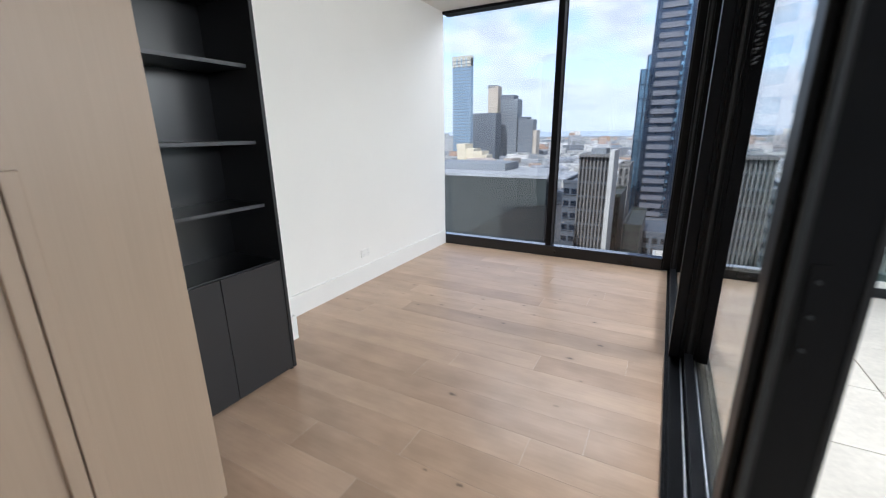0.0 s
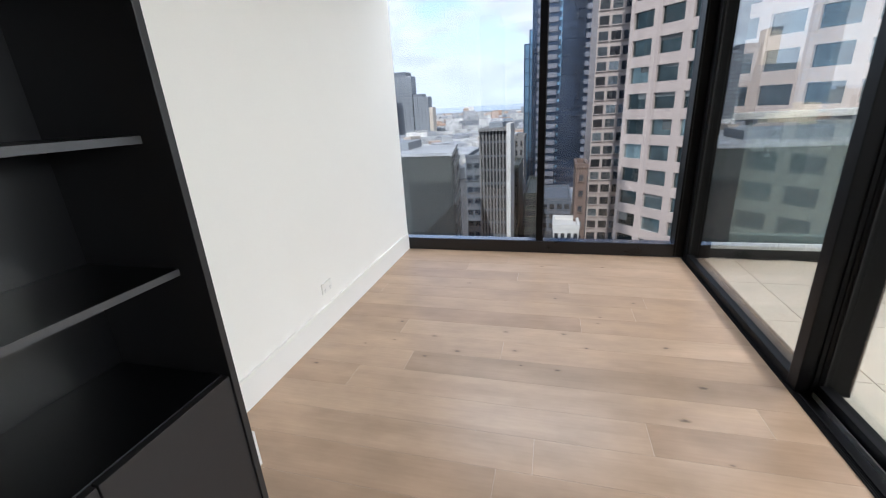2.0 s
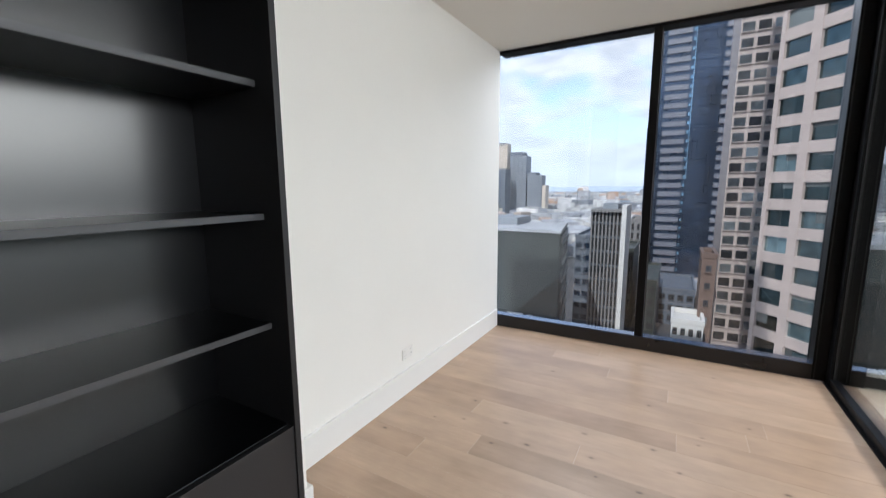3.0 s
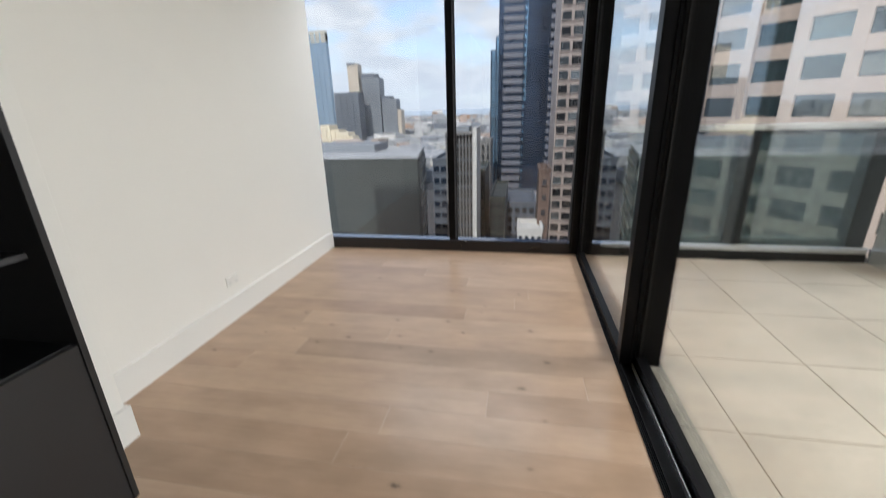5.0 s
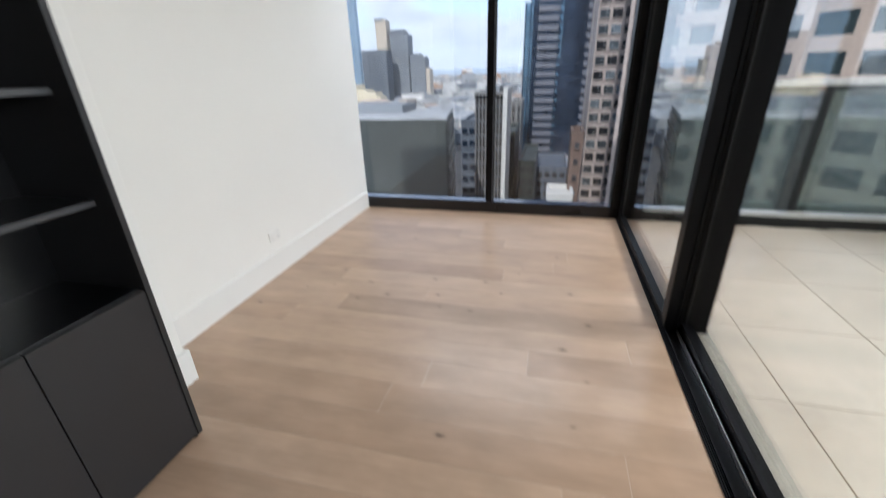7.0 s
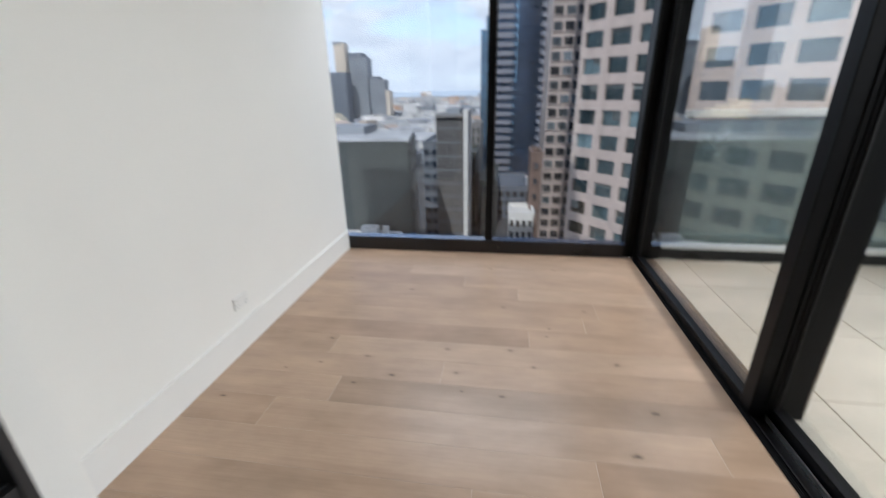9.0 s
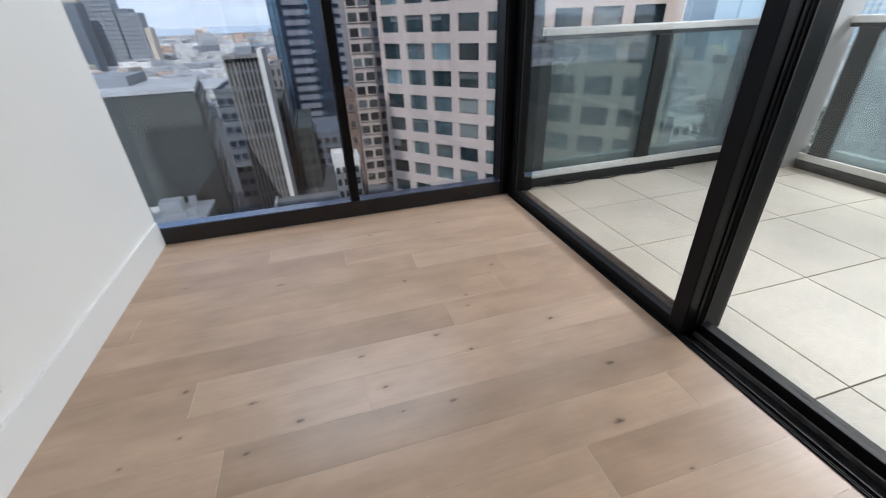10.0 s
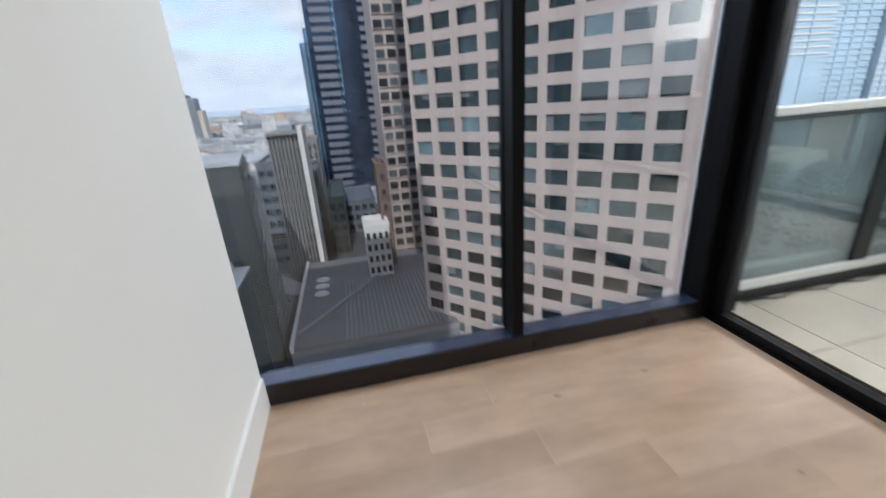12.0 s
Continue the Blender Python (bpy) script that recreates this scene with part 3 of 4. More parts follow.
# ---- timber wardrobe ----
def wardrobe():
    robe = thing("wardrobe", "full-height pale oak veneer wardrobe with upright lip handles", "wardrobe")
    top = H - 0.003
    bar("carcass", (0.43, -6.3, 0.03), (1.006, -3.70, top), VENEER, robe, bevel=0)
    bar("end_panel", (0.43, -3.70, 0.0), (1.006, -3.679, top), VENEER, robe, bevel=0.0015)
    bar("plinth", (0.47, -6.3, 0.0), (0.98, -3.702, 0.03), CHAR, robe, bevel=0)
    cuts = [-3.6772, -4.040, -4.62, -5.2, -5.78]
    for k, (a, b) in enumerate(zip(cuts, cuts[1:])):
        d = bar("wardrobe_door", (1.008, b + 0.0018, 0.012), (1.030, a - 0.0018, top - 0.006), VENEER, robe, bevel=0.0015)
        if k < 2:
            ya, yb = (b + 0.002, b + 0.040) if k == 0 else (a - 0.042, a - 0.002)
            bar("lip_handle", (1.0302, ya, 0.10), (1.052, yb, 1.258), VENEER, d, "upright oak lip handle", 0.005)
    return robe


wardrobe()

# ---- balcony ----
DECK = -0.03
deck = bar("balcony_floor", (2.6528, -6.6, -0.30), (5.34, 0.30, DECK - 0.012), GROUT, bevel=0)
tagged(deck, "balcony floor of large sandy porcelain tiles with dark joints", "balcony floor", kind="structure")
soffit = bar("balcony_ceiling", (2.72, -6.6, 2.63), (5.5, 0.32, 2.95), SOFFIT, bevel=0)
tagged(soffit, "pale concrete underside of the balcony above", "ceiling", kind="structure")
col = bar("balcony_column", (4.95, -0.27, DECK - 0.012), (5.27, 0.10, 2.63), RENDER, bevel=0.006)
tagged(col, "square light grey rendered column at the balcony corner", "column", kind="structure")
end_wall = bar("wall_balcony_end", (2.70, -6.6, DECK - 0.012), (5.34, -6.4, 2.63), RENDER, bevel=0)
tagged(end_wall, "light grey rendered wall closing the balcony", "wall", kind="structure")


def balustrade(name, a, b, axis, label, posts, base_mat):
    """Glass balustrade between two places along one axis."""
    bal = thing(name, label, "balustrade", "balcony balustrades")

    def piece(n, s0, s1, d0, d1, z0, z1, mat, bevel=0.003, lab=""):
        c = a[1] if axis == "x" else a[0]
        p, q = ((s0, c + d0, z0), (s1, c + d1, z1)) if axis == "x" else ((c + d0, s0, z0), (c + d1, s1, z1))
        return bar(n, p, q, mat, bal, lab, bevel)

    s0, s1 = (a[0], b[0]) if axis == "x" else (a[1], b[1])
    piece("bottom_rail", s0, s1, -0.03, 0.04, DECK - 0.012, 0.045, GRAPHITE, lab="dark bottom rail")
    piece("glazing_bead", s0, s1, 0.045, 0.12, -0.02, base_mat, WHITE_STONE, lab="white bottom capping")
    piece("bottom_capping", s0, s1, -0.028, -0.002, 0.0452, 0.10, TRIM, 0.002, "white glazing strip")
    piece("top_rail", s0, s1, -0.035, 0.045, 1.112, 1.162, RAILING, 0.008, "silver top rail")
    piece("rail_channel", s0, s1, -0.018, 0.028, 1.082, 1.1118, GRAPHITE)
    for p in posts:
        piece("post", p - 0.07, p + 0.07, -0.014, 0.12, DECK, 1.08, GRAPHITE)
    stops = [s0] + sorted(posts) + [s1]
    for p, q in zip(stops, stops[1:]):
        if q - p > 0.12:
            g = piece("glass_panel", p + 0.05, q - 0.05, 0.0, 0.010, 0.046, 1.081, BAL_PANE, 0)
            g.visible_shadow = False
    return bal


balustrade("glass_balustrade", (2.72, 0.155), (4.945, 0.155), "x", "grey glass balustrade with dark posts and silver rail beside the room", [2.80, 3.86, 4.84], 0.15)
balustrade("glass_balustrade", (5.20, -6.38), (5.20, -0.28), "y", "grey glass balustrade with silver rail along the balcony edge", [-5.4, -4.2, -3.0, -1.8, -0.42], 0.16)


def cable(points, r, label):
    cu = bpy.data.curves.new("cable", "CURVE")
    cu.dimensions, cu.bevel_depth, cu.bevel_resolution = "3D", r, 2
    sp = cu.splines.new("NURBS")
    sp.points.add(len(points) - 1)
    for q, p in zip(sp.points, points):
        q.co = (*p, 1)
    sp.use_endpoint_u = True
    cu.materials.append(RUBBER)
    return tagged(new("cable", cu), label, "cable", "loose cables on the balcony")


cable([(2.86 + 0.11 * k, 0.085 + 0.022 * math.sin(k * 1.9), DECK + 0.006 + 0.006 * (k % 3 == 1)) for k in range(13)], 0.006, "thin black cable lying along the balustrade base")
cable([(4.98, -1.12, DECK + 0.005), (4.95, -1.2, DECK + 0.02), (4.93, -1.27, DECK + 0.006), (4.90, -1.33, DECK + 0.012), (4.93, -1.36, DECK + 0.03)], 0.006, "short black cable end lying on the tiles")

# ---- the tower that holds the apartment ----
own = thing("apartment_building", "grey residential tower that holds the apartment", "building", kind="structure")
bar("lower_storeys", (-30, -24, -42), (5.34, 0.30, -0.31), RENDER, own, bevel=0)
bar("upper_storeys", (-30, -24, 2.96), (5.5, 0.32, 46), RENDER, own, bevel=0)
bar("rear_wall", (-30, -24, -0.30), (5.34, BACK - 0.75, 2.95), RENDER, own, bevel=0)
bar("side_wall", (-30, BACK - 0.7, -0.30), (-0.21, 0.14, 2.95), RENDER, own, bevel=0)

# ---- city: ground and road ----
GZ = -42.0
bm = bmesh.new()
add_box(bm, (-3500, -600, GZ - 1), (3500, 4300, GZ))
tagged(part("ground", bm, ground_material()), "grey city ground reaching to the hazy horizon", "ground", kind="structure")
bm = bmesh.new()
add_box(bm, (-13.2, -60, GZ), (-4.0, 420, GZ + 0.05))
add_box(bm, (-60, 40, GZ), (-13.5, 255, GZ + 0.03))
add_box(bm, (-3.7, 40, GZ), (40, 255, GZ + 0.03))
tagged(part("road", bm, ASPHALT), "dark asphalt street between the towers", "road", kind="structure")


# ---- pink granite office tower: deep window grid ----
def granite_tower():
    tower = thing("office_tower", "pink granite office tower with a grid of deep square windows", "building")
    u, n = Vector((0.6644, -0.7474, 0)), Vector((0.7474, 0.6644, 0))
    base = Vector((35.16, 37.05, 0)) - n * 0.35
    turn = math.atan2(u.y, u.x)
    pitch, floor_h, z0 = 4.215, 3.41, 0.75
    s_right, s_left = 2.05, -35.5
    cols = [-pitch * k for k in range(9)]
    rows = range(-12, 18)

    def block(bm, sa, sb, da, db, za, zb):
        vs = bmesh.ops.create_cube(bm, size=1)["verts"]
        for v in vs:
            c = v.co + Vector((0.5, 0.5, 0.5))
            v.co = base + u * (sa + c.x * (sb - sa)) + n * (da + c.y * (db - da)) + Vector((0, 0, za + c.z * (zb - za)))

    bm = bmesh.new()
    ends = [s_right] + [c - pitch / 2 for c in cols[:-1]] + [s_left]
    for k, e in enumerate(ends):
        a = 0.54 if 0 < k < len(ends) - 1 else (0.75 if k == 0 else 0.28)
        block(bm, e - a, e + a, 0.0, 0.8, GZ, 64)
    part("piers", bm, STONE, tower)
    bm = bmesh.new()
    for r in rows:
        block(bm, s_left, s_right, 0.06, 0.8, z0 + floor_h * r + 1.02, z0 + floor_h * (r + 1) - 1.02)
    part("spandrels", bm, STONE, tower)
    bm = bmesh.new()
    block(bm, s_left + 0.2, s_right - 0.2, 0.75, 26, GZ, 63)
    part("core", bm, SHAFT_GLASS, tower)
    bm = bmesh.new()
    block(bm, s_right - 6.0, s_right + 0.75, 1.11, 3.0, GZ, 64)
    part("corner_return", bm, WHITE_STONE, tower, "pale stone corner rib")
    me = mesh_box("window", (3.12, 0.2, 2.04), OFFICE_GLASS)
    chance, blinds = random.Random(21), {}
    sizes = [(3.04, 0.5), (3.04, 0.9), (1.5, 1.3), (3.04, 1.9), (1.5, 0.7), (0.9, 1.9), (2.1, 0.35)]
    for c in cols:
        for r in rows:
            at = base + u * c + n * 0.52 + Vector((0, 0, z0 + floor_h * r))
            pane = shared("window", me, at, tower, turn)
            if chance.random() < 0.34:
                width, drop = chance.choice(sizes)
                kind = (width, drop)
                if kind not in blinds:
                    blinds[kind] = mesh_box("blind", (width, 0.06, drop), OFFICE_BLIND)
                shared("blind", blinds[kind], (chance.choice((-1, 1)) * (3.04 - width) / 2, -0.135, 1.0 - drop / 2), pane)


granite_tower()


def grid_tower(name, label, x0, x1, y0, y1, z1, pitch_x, floor_h, wall_mat, glass, win, z_off=0.0, side=False, rows_max=30):
    """A block whose front faces the apartment, with windows set into it one by one."""
    t = thing(name, label, "building")
    bm = bmesh.new()
    add_box(bm, (x0, y0, GZ), (x1, y1, z1))
    part("wall", bm, wall_mat, t)
    bm = bmesh.new()
    add_box(bm, (x0 - 0.15, y0 - 0.15, z1), (x1 + 0.15, y0 + 0.4, z1 + 0.9))
    add_box(bm, (x0 - 0.15, y1 - 0.4, z1), (x1 + 0.15, y1 + 0.15, z1 + 0.9))
    add_box(bm, (x0 - 0.15, y0 + 0.4, z1), (x0 + 0.4, y1 - 0.4, z1 + 0.9))
    add_box(bm, (x1 - 0.4, y0 + 0.4, z1), (x1 + 0.15, y1 - 0.4, z1 + 0.9))
    part("parapet", bm, wall_mat, t)
    count = max(1, int((x1 - x0) / pitch_x))
    me = mesh_box("window", (win[0], 0.16, win[1]), glass)
    fr = mesh_box("sill", (win[0] + 0.3, 0.5, 0.18), wall_mat)
    for r in range(rows_max):
        z = z1 - floor_h * (r + 0.62) + z_off
        if z < GZ + 1:
            break
        for k in range(count):
            x = x0 + (k + 0.5) * (x1 - x0) / count
            shared("window", me, (x, y0 - 0.02, z), t)
            shared("sill", fr, (x, y0 - 0.1, z - win[1] / 2 - 0.1), t)
        if side:
            n = max(1, int((y1 - y0) / pitch_x))
            for k in range(n):
                shared("window", me, (x1 + 0.02, y0 + (k + 0.5) * (y1 - y0) / n, z), t, math.pi / 2)
    return t


grid_tower("stone_tower", "brown stone office block with small square windows", 9.9, 17.6, 100, 118, 58, 2.5, 3.0, STONE_DIM, SMALL_GLASS, (1.95, 1.75), rows_max=33)
grid_tower("white_building", "small white rendered building with rows of windows", 2.0, 7.2, 82, 90, -24.0, 1.25, 2.6, WHITE_STONE, DARK_WALL, (0.75, 1.4), rows_max=5)
grid_tower("brick_building", "slim brown brick building beside the stone tower", 6.3, 8.7, 88, 97, -12.2, 2.2, 3.4, BRICK, SMALL_GLASS, (0.9, 1.3), rows_max=7)


# ---- blue glass tower with grey bands ----
def banded_tower():
    t = thing("glass_tower", "stepped blue glass tower with grey granite bands", "building")
    y = 185.0
    bar("bay", (-6.3, y, GZ), (3.2, y + 30, 75), BLUE_GLASS, t, bevel=0)
    bar("shaft", (3.2, y + 3.5, GZ), (12.4, y + 30, 75), SHAFT_GLASS, t, "dark blue recessed glass shaft", 0)
    bar("bay", (12.4, y + 0.5, GZ), (20.0, y + 30, 75), BLUE_GLASS, t, bevel=0)
    steps = ((-11.4, -9.2, 4.2, 25.0), (-9.2, -7.9, 2.6, 30.0), (-7.9, -6.3, 1.2, 75.0))
    for x0, x1, dy, z in steps:
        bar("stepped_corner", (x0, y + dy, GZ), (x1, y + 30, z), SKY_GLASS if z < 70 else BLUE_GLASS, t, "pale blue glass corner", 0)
        frames = bmesh.new()
        for k in range(16):
            zz = z - 5.5 * k
            if zz > -34 and z < 70:
                add_box(frames, (x0 - 0.15, y + dy - 0.25, zz - 0.35), (x1, y + dy + 0.2, zz))
        add_box(frames, (x0 - 0.2, y + dy - 0.3, GZ), (x0 + 0.25, y + dy + 0.2, z))
        part("frame", frames, SHAFT_GLASS, t)
    left = mesh_box("band", (8.4, 0.7, 1.9), BAND)
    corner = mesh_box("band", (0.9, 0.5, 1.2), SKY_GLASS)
    right = mesh_box("band", (7.7, 0.7, 1.9), BAND)
    inner = mesh_box("band", (9.0, 0.3, 0.3), BLUE_GLASS)
    for k in range(33):
        z = -39 + 3.4 * k
        shared("band", left, (-2.0, y - 0.25, z), t)
        shared("band", corner, (2.75, y - 0.2, z), t)
        shared("band", right, (16.25, y + 0.3, z), t)
        shared("band", inner, (7.8, y + 3.4, z), t)
    for x in (4.8, 6.5, 8.2, 9.9, 11.3):
        bar("shaft_rib", (x - 0.08, y + 3.2, GZ), (x + 0.08, y + 3.5, 75), BLUE_GLASS, t, bevel=0)
    for x in (-6.2, 2.2, 12.5):
        bar("bay_rib", (x - 0.2, y - 0.75, GZ), (x + 0.2, y, 75), BLUE_GLASS, t, bevel=0)
    # pale upright strip added in place of the sun's glint on the shaft
    bar("painted_glint", (3.25, y + 1.2, 4), (3.6, y + 3.4, 75), SKY_GLASS, t, "pale strip standing in for a sun glint", 0)


banded_tower()


# ---- dark block with upright fins and a white end wall ----
def finned_block():
    t = thing("finned_tower", "dark office block with close grey upright fins and white end wall", "building")
    x0, x1, y, top = -16.3, -9.4, 97.7, -3.9
    bar("core", (x0 + 0.2, y + 1.3, GZ), (x1, y + 16, top - 0.6), FIN_GAP, t, bevel=0)
    bar("end_wall", (x1, y - 0.3, GZ), (x1 + 1.0, y + 10, top + 1.0), WHITE_STONE, t, "white precast end wall", 0)
    bar("cornice", (x0, y, top - 0.6), (x1, y + 16, top), FIN, t, bevel=0)
    me = mesh_box("fin", (0.36, 0.4, top - 0.6 - GZ), FIN)
    n = 9
    slab = mesh_box("floor_slab", (x1 - x0 - 0.3, 0.3, 0.5), TOWER_DARK)
    for k in range(11):
        shared("floor_slab", slab, ((x0 + x1) / 2, y + 1.18, top - 3.2 - 3.4 * k), t)
    for k in range(n):
        shared("fin", me, (x0 + 0.2 + k * (x1 - x0 - 0.35) / (n - 1), y + 1.08, (top - 0.6 + GZ) / 2), t)
    bar("plant_room", (x0 + 2, y + 5, top), (x1 - 1.5, y + 12, top + 1.2), TOWER_GREY, t, bevel=0)


finned_block()


# ---- grey clad block with a blank face and a flat roof ----
def clad_block():
    t = thing("clad_building", "long grey metal-clad building with a flat pale roof", "building")
    x0, x1, xb, y0, y1, top = -62.0, -15.3, -18.5, 65.0, 84.0, -6.35

    def prism(name, corners, za, zb, mat, label=""):
        bm = bmesh.new()
        low = [bm.verts.new((*c, za)) for c in corners]
        high = [bm.verts.new((*c, zb)) for c in corners]
        n = len(corners)
        bm.faces.new(high)
        for k in range(n):
            bm.faces.new((low[k], low[(k + 1) % n], high[(k + 1) % n], high[k]))
        return part(name, bm, mat, t, label)

    prism("wall", ((x0, y0), (x1, y0), (xb, y1), (x0, y1)), GZ, top, SLATE)
    prism("roof", ((x0 + 0.5, y0 + 0.5), (x1 - 0.6, y0 + 0.5), (xb - 0.5, y1 - 0.5), (x0 + 0.5, y1 - 0.5)), top - 0.1, top + 0.25, ROOF)
    bar("parapet", (x0, y0 - 0.25, top), (x1 + 0.2, y0 + 0.5, top + 0.5), ROOF, t, "pale parapet", 0)
    prism("parapet", ((x1 - 0.6, y0 + 0.5), (x1 + 0.1, y0 + 0.5), (xb + 0.2, y1), (xb - 0.5, y1)), top, top + 0.5, ROOF, "pale parapet")
    bar("plant_room", (x0 + 8, y0 + 9, top + 0.2), (-26, y1 - 1.5, top + 1.7), TOWER_GREY, t, bevel=0)
    lean = math.atan2(x1 - xb, y1 - y0)
    side = shared("glass_side", mesh_box("glass_side", (0.3, y1 - y0 - 1.0, top - 0.6 - GZ), DARK_WALL), ((x1 + xb) / 2 + 0.1, (y0 + y1) / 2 + 0.2, (top - 0.6 + GZ) / 2), t, lean)
    me = mesh_box("spandrel", (0.4, y1 - y0 - 1.4, 0.7), SLATE)
    for k in range(10):
        shared("spandrel", me, ((x1 + xb) / 2 + 0.3, (y0 + y1) / 2 + 0.2, top - 2.2 - 3.4 * k), t, lean)
    tick = mesh_box("cladding_clip", (0.10, 0.12, 0.75), FIN)
    for r in range(8):
        for k in range(18):
            shared("cladding_clip", tick, (x1 - 1.6 - 1.75 * k, y0 - 0.05, top - 3.4 - 3.4 * r), t)


clad_block()

# ---- podium roof between the towers ----
pod = thing("podium_building", "low shopping block with a dark ribbed roof and oval skylights", "building")
bar("wall", (-12.5, 58.0, GZ), (15.5, 96.5, -35.6), FIN, pod, bevel=0)
bar("roof", (-12.3, 58.2, -35.6), (15.3, 96.3, -35.0), PODIUM, pod, bevel=0)
bar("kerb", (-12.6, 58.0, -35.6), (-12.0, 96.5, -34.5), WHITE_STONE, pod, "pale roof kerb", 0)
rib = mesh_box("roof_rib", (0.18, 24.0, 0.20), TOWER_GREY)
for k in range(24):
    shared("roof_rib", rib, (-3.5 + 0.8 * k, 70.5, -34.9), pod)
bm = bmesh.new()
m45 = Matrix.Translation((-4.2, 72, -34.85)) @ Matrix.Rotation(radians(-38), 4, "Z")
bmesh.ops.create_cube(bm, size=1, matrix=m45 @ Matrix.Diagonal((0.5, 26, 0.4, 1)))
part("roof_ridge", bm, TOWER_GREY, pod)
for k in range(3):
    bm = bmesh.new()
    bmesh.ops.create_uvsphere(bm, u_segments=20, v_segments=8, radius=1.0, matrix=Matrix.Translation((-8.3, 77.5 + 3.6 * k, -35.0)) @ Matrix.Diagonal((1.5, 1.25, 0.45, 1)))
    part("oval_skylight", bm, WHITE_STONE, pod, "pale oval skylight")

bm = bmesh.new()
corners = ((-18.0, 91.5), (-15.8, 80.3), (-12.7, 79.0), (-12.7, 84.5))
low = [bm.verts.new((*c, -35.25)) for c in corners]
high = [bm.verts.new((*c, -35.0)) for c in corners]
bm.faces.new(low[::-1]), bm.faces.new(high)
for k in range(4):
    bm.faces.new((low[k], low[(k + 1) % 4], high[(k + 1) % 4], high[k]))
part("canopy", bm, FIN, pod, "pale grey street canopy")
for x, y in ((-13.0, 79.3), (-13.0, 84.0), (-17.4, 90.8)):
    bar("canopy_post", (x - 0.15, y - 0.15, GZ), (x + 0.15, y + 0.15, -35.26), FIN, pod, bevel=0)


def rooftop_block():
    t = thing("low_building", "low white rooftop building with plant boxes below the clad block", "building")
    bar("wall", (-27.0, 55.0, GZ), (-17.0, 63.5, -22.2), SLATE, t, bevel=0)
    bar("roof", (-27.2, 54.8, -22.2), (-16.8, 63.6, -21.8), WHITE_STONE, t, "pale flat roof", 0)
    for x, y, w, h in ((-25.0, 58.5, 2.2, 1.4), (-21.6, 60.5, 2.8, 1.8), (-18.6, 58.0, 1.3, 1.0), (-19.2, 61.8, 1.0, 1.5)):
        bar("plant_box", (x - w / 2, y - w / 3, -21.8), (x + w / 2, y + w / 3, -21.8 + h), WHITE_STONE, t, bevel=0)


rooftop_block()

# ---- mid-distance blocks ----
grid_tower("low_office", "low grey office block with dark windows", -6.6, -2.0, 120, 150, -25.0, 2.3, 3.4, SLATE, DARK_WALL, (1.5, 1.7), rows_max=5)
grid_tower("low_office", "dark glazed office block behind the street", -22.5, -16.4, 112, 135, -12.5, 2.0, 3.4, TOWER_DARK, BLUE_GLASS, (1.5, 1.5), rows_max=8)
grid_tower("low_office", "grey stepped office block with a pale roof", -16.5, -9.0, 130, 150, -18.0, 2.5, 3.4, SLATE, DARK_WALL, (1.8, 1.6), rows_max=6)
grid_tower("low_office", "cream low office block with dark windows", -4.5, 8.0, 140, 165, -31.0, 2.5, 3.4, TOWER_DARK, DARK_WALL, (1.6, 1.8), rows_max=3)
grid_tower("low_office", "pale narrow block beside the glass tower", -13.2, -9.4, 160, 175, -11.0, 1.3, 3.4, FIN, DARK_WALL, (0.8, 2.2), rows_max=8)


def hazy_tower(label, x0, x1, y, depth, top, mat, bands, crown=None):
    t = thing("skyscraper", label, "building", "distant skyline towers")
    bar("wall", (x0, y, GZ), (x1, y + depth, top), mat, t, bevel=0)
    if crown:
        bar("crown", (x0 - 0.4, y - 0.5, top - crown[0]), (x1 - (x1 - x0) * crown[2], y + depth, top + crown[1]), crown[3], t, bevel=0)
    me = mesh_box("floor_band", (x1 - x0 + 0.4, 0.6, 1.3), bands)
    n = int((top + 30) / 4.6)
    for k in range(min(n, 34)):
        shared("floor_band", me, ((x0 + x1) / 2, y - 0.3, top - 4.0 - 4.6 * k), t)
    for f in (0.25, 0.5, 0.75):
        x = x0 + (x1 - x0) * f
        bar("pier", (x - 0.7, y - 0.9, GZ), (x + 0.7, y, top), mat, t, bevel=0)
    return t


# skyline haze lies only in the wall and band colours
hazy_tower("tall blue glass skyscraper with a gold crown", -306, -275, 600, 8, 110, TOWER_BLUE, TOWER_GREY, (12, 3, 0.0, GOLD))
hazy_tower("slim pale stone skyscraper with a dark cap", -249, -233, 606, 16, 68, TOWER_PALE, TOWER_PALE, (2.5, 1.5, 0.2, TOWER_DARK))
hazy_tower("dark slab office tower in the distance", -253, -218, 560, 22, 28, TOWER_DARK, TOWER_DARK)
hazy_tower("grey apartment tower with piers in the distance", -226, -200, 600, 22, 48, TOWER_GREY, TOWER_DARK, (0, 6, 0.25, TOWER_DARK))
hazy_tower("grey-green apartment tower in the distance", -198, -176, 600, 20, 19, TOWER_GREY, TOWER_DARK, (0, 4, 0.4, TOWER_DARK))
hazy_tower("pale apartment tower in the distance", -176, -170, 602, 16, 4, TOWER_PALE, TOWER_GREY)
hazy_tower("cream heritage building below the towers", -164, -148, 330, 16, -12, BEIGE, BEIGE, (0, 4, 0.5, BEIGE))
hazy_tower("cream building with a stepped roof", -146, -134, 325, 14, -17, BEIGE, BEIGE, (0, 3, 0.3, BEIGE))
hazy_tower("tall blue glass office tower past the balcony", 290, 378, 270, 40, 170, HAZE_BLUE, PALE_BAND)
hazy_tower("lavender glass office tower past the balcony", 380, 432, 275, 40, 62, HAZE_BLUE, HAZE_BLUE)
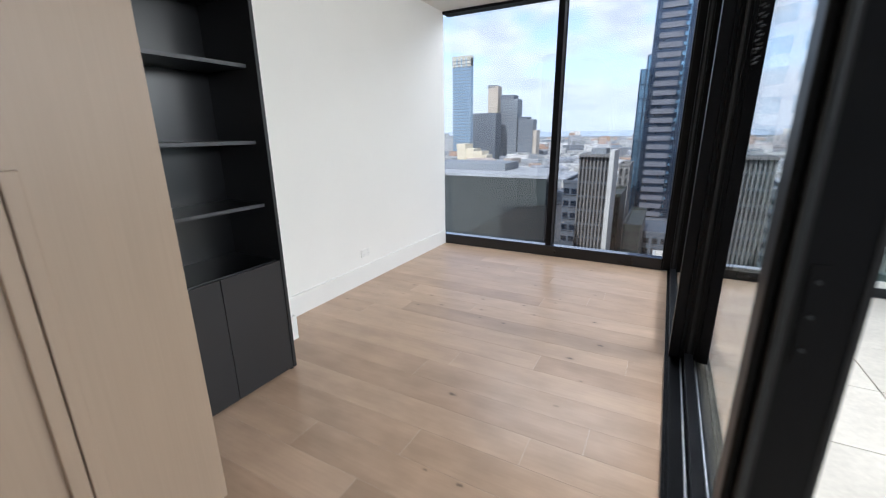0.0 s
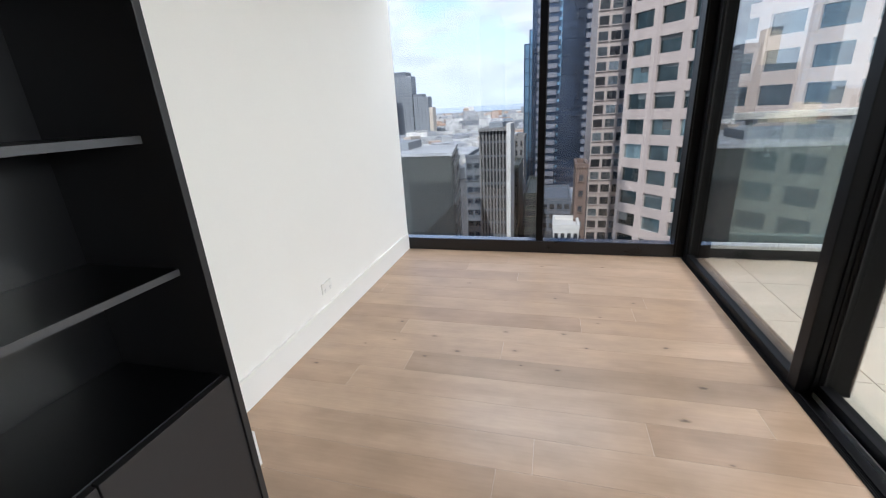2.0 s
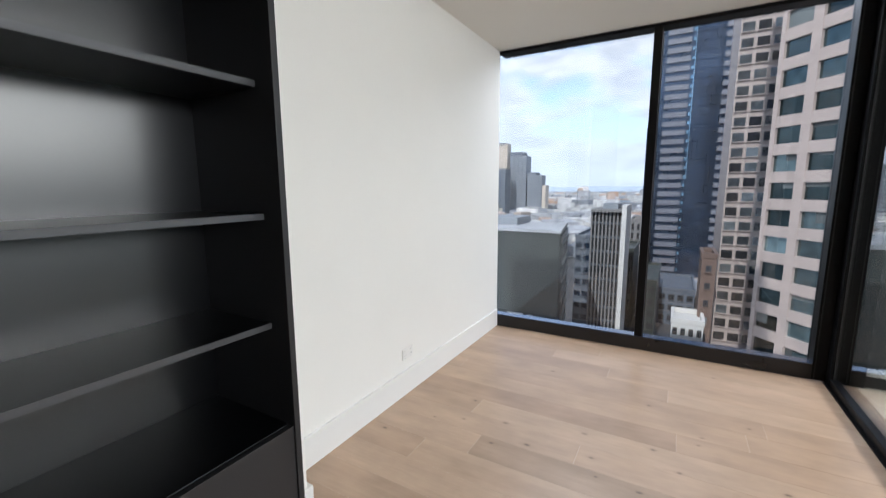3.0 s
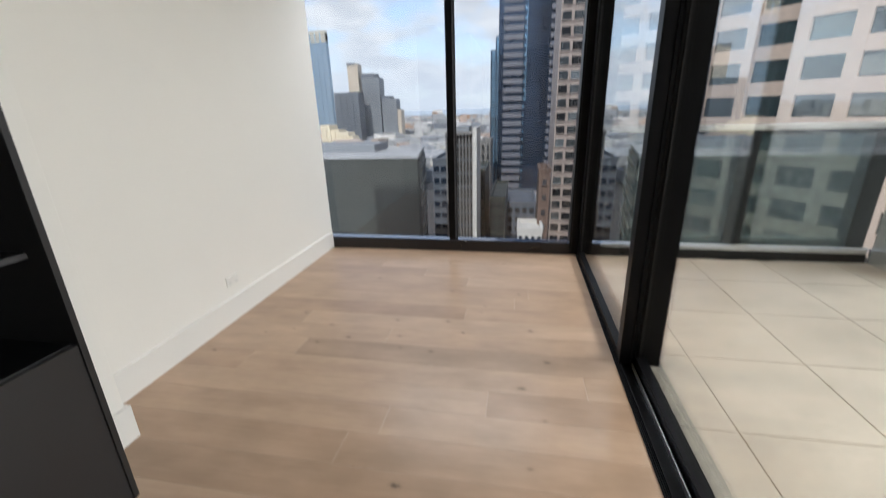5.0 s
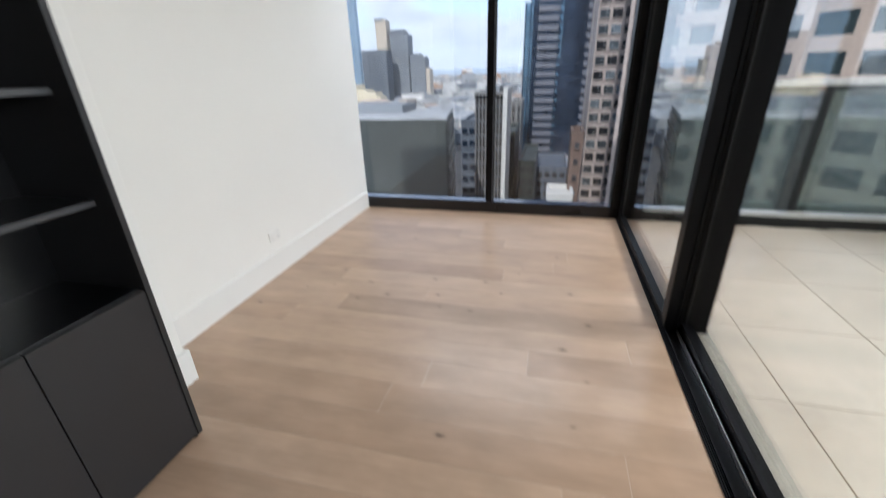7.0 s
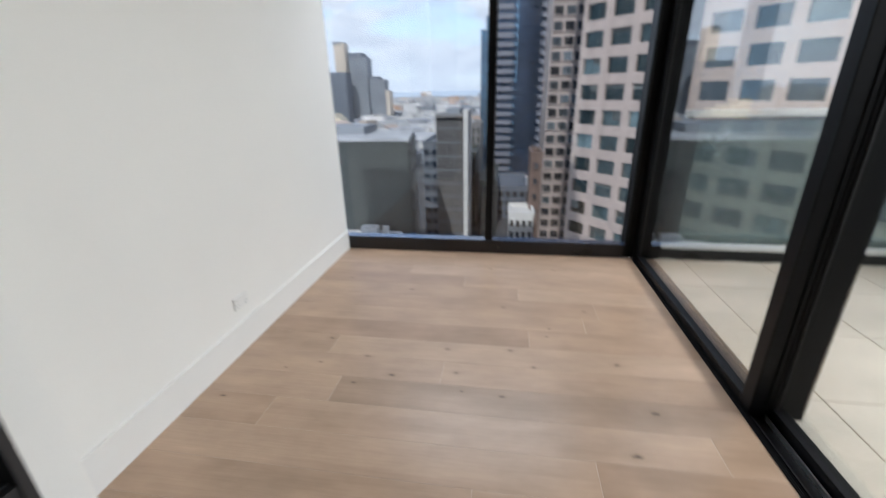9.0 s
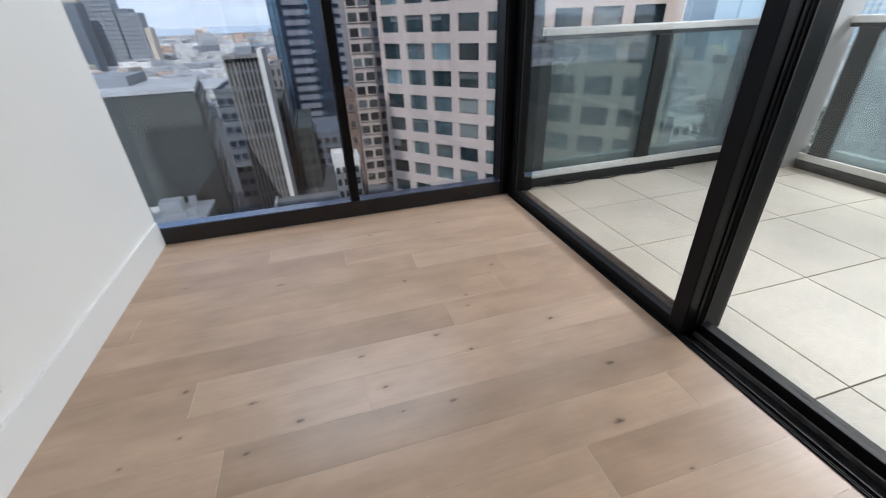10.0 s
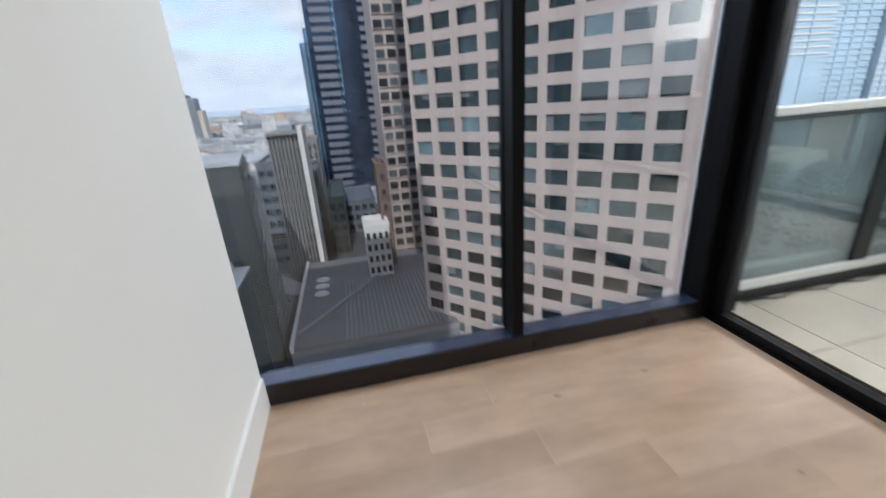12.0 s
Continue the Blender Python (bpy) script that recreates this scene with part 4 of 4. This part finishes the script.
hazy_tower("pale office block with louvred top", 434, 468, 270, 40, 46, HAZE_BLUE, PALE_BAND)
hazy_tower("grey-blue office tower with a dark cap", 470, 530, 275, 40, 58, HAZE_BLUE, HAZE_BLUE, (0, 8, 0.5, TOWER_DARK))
grid_tower("white_building", "white low building with rows of dark windows", 72.5, 80, 68, 84, -19.5, 2.4, 3.6, WHITE_STONE, DARK_WALL, (1.5, 1.8), rows_max=6)


def side_block():
    t = thing("office_block", "long grey office block with level concrete bands past the balcony", "building")
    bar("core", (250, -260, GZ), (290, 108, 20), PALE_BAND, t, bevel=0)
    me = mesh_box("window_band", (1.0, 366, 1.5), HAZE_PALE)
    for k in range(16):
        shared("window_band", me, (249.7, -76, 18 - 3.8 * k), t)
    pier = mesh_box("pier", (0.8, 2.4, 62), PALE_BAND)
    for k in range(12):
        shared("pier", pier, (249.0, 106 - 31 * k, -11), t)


side_block()

# ---- far suburbs, park trees, hills ----
rnd = random.Random(11)
verts, faces = [], []


def heap(cx, cy, sx, sy, z0, z1, turn):
    c, s = math.cos(turn), math.sin(turn)
    k = len(verts)
    for z in (z0, z1):
        for dx, dy in ((-sx, -sy), (sx, -sy), (sx, sy), (-sx, sy)):
            verts.append((cx + dx * c - dy * s, cy + dx * s + dy * c, z))
    faces.extend([(k + 4, k + 5, k + 6, k + 7)] + [(k + j, k + (j + 1) % 4, k + 4 + (j + 1) % 4, k + 4 + j) for j in range(4)])


for _ in range(5200):
    d = 150 + 2600 * rnd.random() ** 1.7
    az = radians(-40 + 125 * rnd.random())
    x, y = d * math.sin(az), d * math.cos(az)
    if y < 100 or (x > 8 and y < 150) or (-60 < x < 14 and y < 260):
        continue
    size = rnd.uniform(4, 11) * (1 + d / 1600)
    tall = min(rnd.uniform(3, 12) * (1 + 1.2 * (rnd.random() < 0.12)), 42 - 0.075 * d + 6 if d < 420 else 15 + 14 * (rnd.random() < 0.02))
    heap(x, y, size, size * rnd.uniform(0.5, 1.4), GZ, GZ + max(tall, 2.5), 0.5 + rnd.uniform(-0.05, 0.05) + (0.8 if rnd.random() < 0.2 else 0))
for _ in range(90):
    d, az = rnd.uniform(650, 1900), radians(rnd.uniform(-38, 40))
    size = rnd.uniform(7, 20)
    heap(d * math.sin(az), d * math.cos(az), size, size * rnd.uniform(0.6, 1.1), GZ, GZ + rnd.uniform(16, 40) * (0.6 + d / 2800), 0.5 + rnd.uniform(-0.3, 0.3))
me = bpy.data.meshes.new("suburbs")
me.from_pydata(verts, [], faces)
me.materials.append(suburb_material())
tagged(new("suburbs", me), "countless low roofs and buildings out to the horizon", "city", kind="stuff")

bm = bmesh.new()
bmesh.ops.create_icosphere(bm, subdivisions=1, radius=1.0)
bm.verts.ensure_lookup_table()
ball = [v.co.copy() for v in bm.verts]
ball_faces = [[v.index for v in f.verts] for f in bm.faces]
bm.free()
tv, tf = [], []
for _ in range(420):
    d, az = rnd.uniform(95, 245), radians(rnd.uniform(48, 68))
    cx, cy = d * math.sin(az), d * math.cos(az)
    if abs((cx - cy * 1.35) % 46) < 11:
        continue
    wide = rnd.uniform(2.0, 4.2)
    for _ in range(9):
        at = Vector((cx + rnd.gauss(0, wide * 0.5), cy + rnd.gauss(0, wide * 0.5), GZ + rnd.uniform(2.5, 6.5)))
        r, k = rnd.uniform(0.5, 1.3), len(tv)
        tv += [tuple(at + p * r * rnd.uniform(0.6, 1.3)) for p in ball]
        tf += [[k + j for j in f] for f in ball_faces]
    k = len(tv)
    tv += [(cx + dx, cy + dy, z) for z in (GZ, GZ + 4) for dx, dy in ((-0.2, -0.2), (0.2, -0.2), (0.2, 0.2), (-0.2, 0.2))]
    tf += [[k + j, k + (j + 1) % 4, k + 4 + (j + 1) % 4, k + 4 + j] for j in range(4)]
me = bpy.data.meshes.new("park_trees")
me.from_pydata(tv, [], tf)
me.materials.append(LEAF)
tagged(new("park_trees", me), "dark green park trees below the balcony", "trees", kind="stuff")


def parked_car():
    car = thing("parked_car", "white car parked in the street by the park", "car", "parked cars")
    bm = bmesh.new()
    add_box(bm, (-2.2, -0.9, 0.35), (2.2, 0.9, 0.95), 0.2)
    part("body", bm, WHITE_STONE, car)
    bm = bmesh.new()
    add_box(bm, (-1.4, -0.78, 0.951), (1.1, 0.78, 1.5), 0.25)
    part("cabin", bm, DARK_WALL, car, "dark glazed cabin")
    bar("car_roof", (-1.0, -0.66, 1.501), (0.7, 0.66, 1.54), WHITE_STONE, car)
    for x in (-1.35, 1.35):
        for y in (-0.82, 0.82):
            bm = bmesh.new()
            add_tube(bm, (x, y - 0.1, 0.33), (x, y + 0.1, 0.33), 0.33, 14)
            part("wheel", bm, RUBBER, car)
    return car


first_car = parked_car()
first_car.matrix_basis = pose(136, 102.5, GZ, rz=38)
for x, y, rz in ((141, 106, 38), (146, 110, 38), (182, 128, 20), (190, 131, 20), (199, 133, 20), (214, 163, 35), (222, 161, 35), (236, 160, 5),
                 (209, 89, 80), (214, 134, 30), (150, 98, 60), (167, 112, 40), (176, 92, 70), (160, 124, 38)):
    copy_thing(first_car, pose(x, y, GZ, rz=rz))

# hills on the horizon; the air's blue haze is put into their colour
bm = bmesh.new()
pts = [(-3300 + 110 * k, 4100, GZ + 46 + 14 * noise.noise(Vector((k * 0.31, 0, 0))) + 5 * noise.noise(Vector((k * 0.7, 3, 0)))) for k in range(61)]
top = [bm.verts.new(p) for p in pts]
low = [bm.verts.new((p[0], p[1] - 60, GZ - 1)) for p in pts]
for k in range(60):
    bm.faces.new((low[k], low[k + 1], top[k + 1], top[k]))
tagged(part("backdrop", bm, mottled("haze_tinted_hills", (0.36, 0.42, 0.49), 0.1, 0.01, 0.9)), "far hills on the horizon, coloured pale blue for haze", "hills", kind="structure")

# ---- balcony tiles, one by one ----
xs = [2.655, 2.914, 3.504, 4.094, 4.684, 5.165]
ys = [0.118] + [-0.424 - 0.592 * k for k in range(11)]
tiles = {}
for xa, xb in zip(xs, xs[1:]):
    for ya, yb in zip(ys, ys[1:]):
        size = (round(xb - xa - 0.006, 4), round(ya - yb - 0.006, 4), 0.0115)
        if size not in tiles:
            tiles[size] = mesh_box("tile", size, TILE, 0.0012)
        shared("tile", tiles[size], ((xa + xb) / 2, (ya + yb) / 2, DECK - 0.006), deck)

# ---- oak boards, one by one ----
PITCH, LENGTH = 0.18, 1.9
known = {-2.84: 1.96, -3.02: 1.49, -3.20: 1.02, -2.12: 1.81, -1.94: 2.29, -1.58: 1.145, -1.76: 0.645, -0.68: 1.54, -2.30: 1.352}
lines = [0.0] + [round(-0.14 - PITCH * k, 3) for k in range(35)]
rnd = random.Random(3)
for ya, yb in zip(lines, lines[1:]):
    start = known.get(ya, rnd.uniform(0.0, LENGTH))
    cuts = sorted({0.0, W} | {c for c in (start - 2 * LENGTH, start - LENGTH, start, start + LENGTH) if 0.12 < c < W - 0.1})
    for xa, xb in zip(cuts, cuts[1:]):
        me = mesh_box("board", (xb - xa - 0.0016, ya - yb - 0.0007, 0.012), OAK_DARK if ya == -1.76 and xa > 0.5 else OAK, 0.0006)
        shared("board", me, ((xa + xb) / 2, (ya + yb) / 2, -0.006), floor_ob)
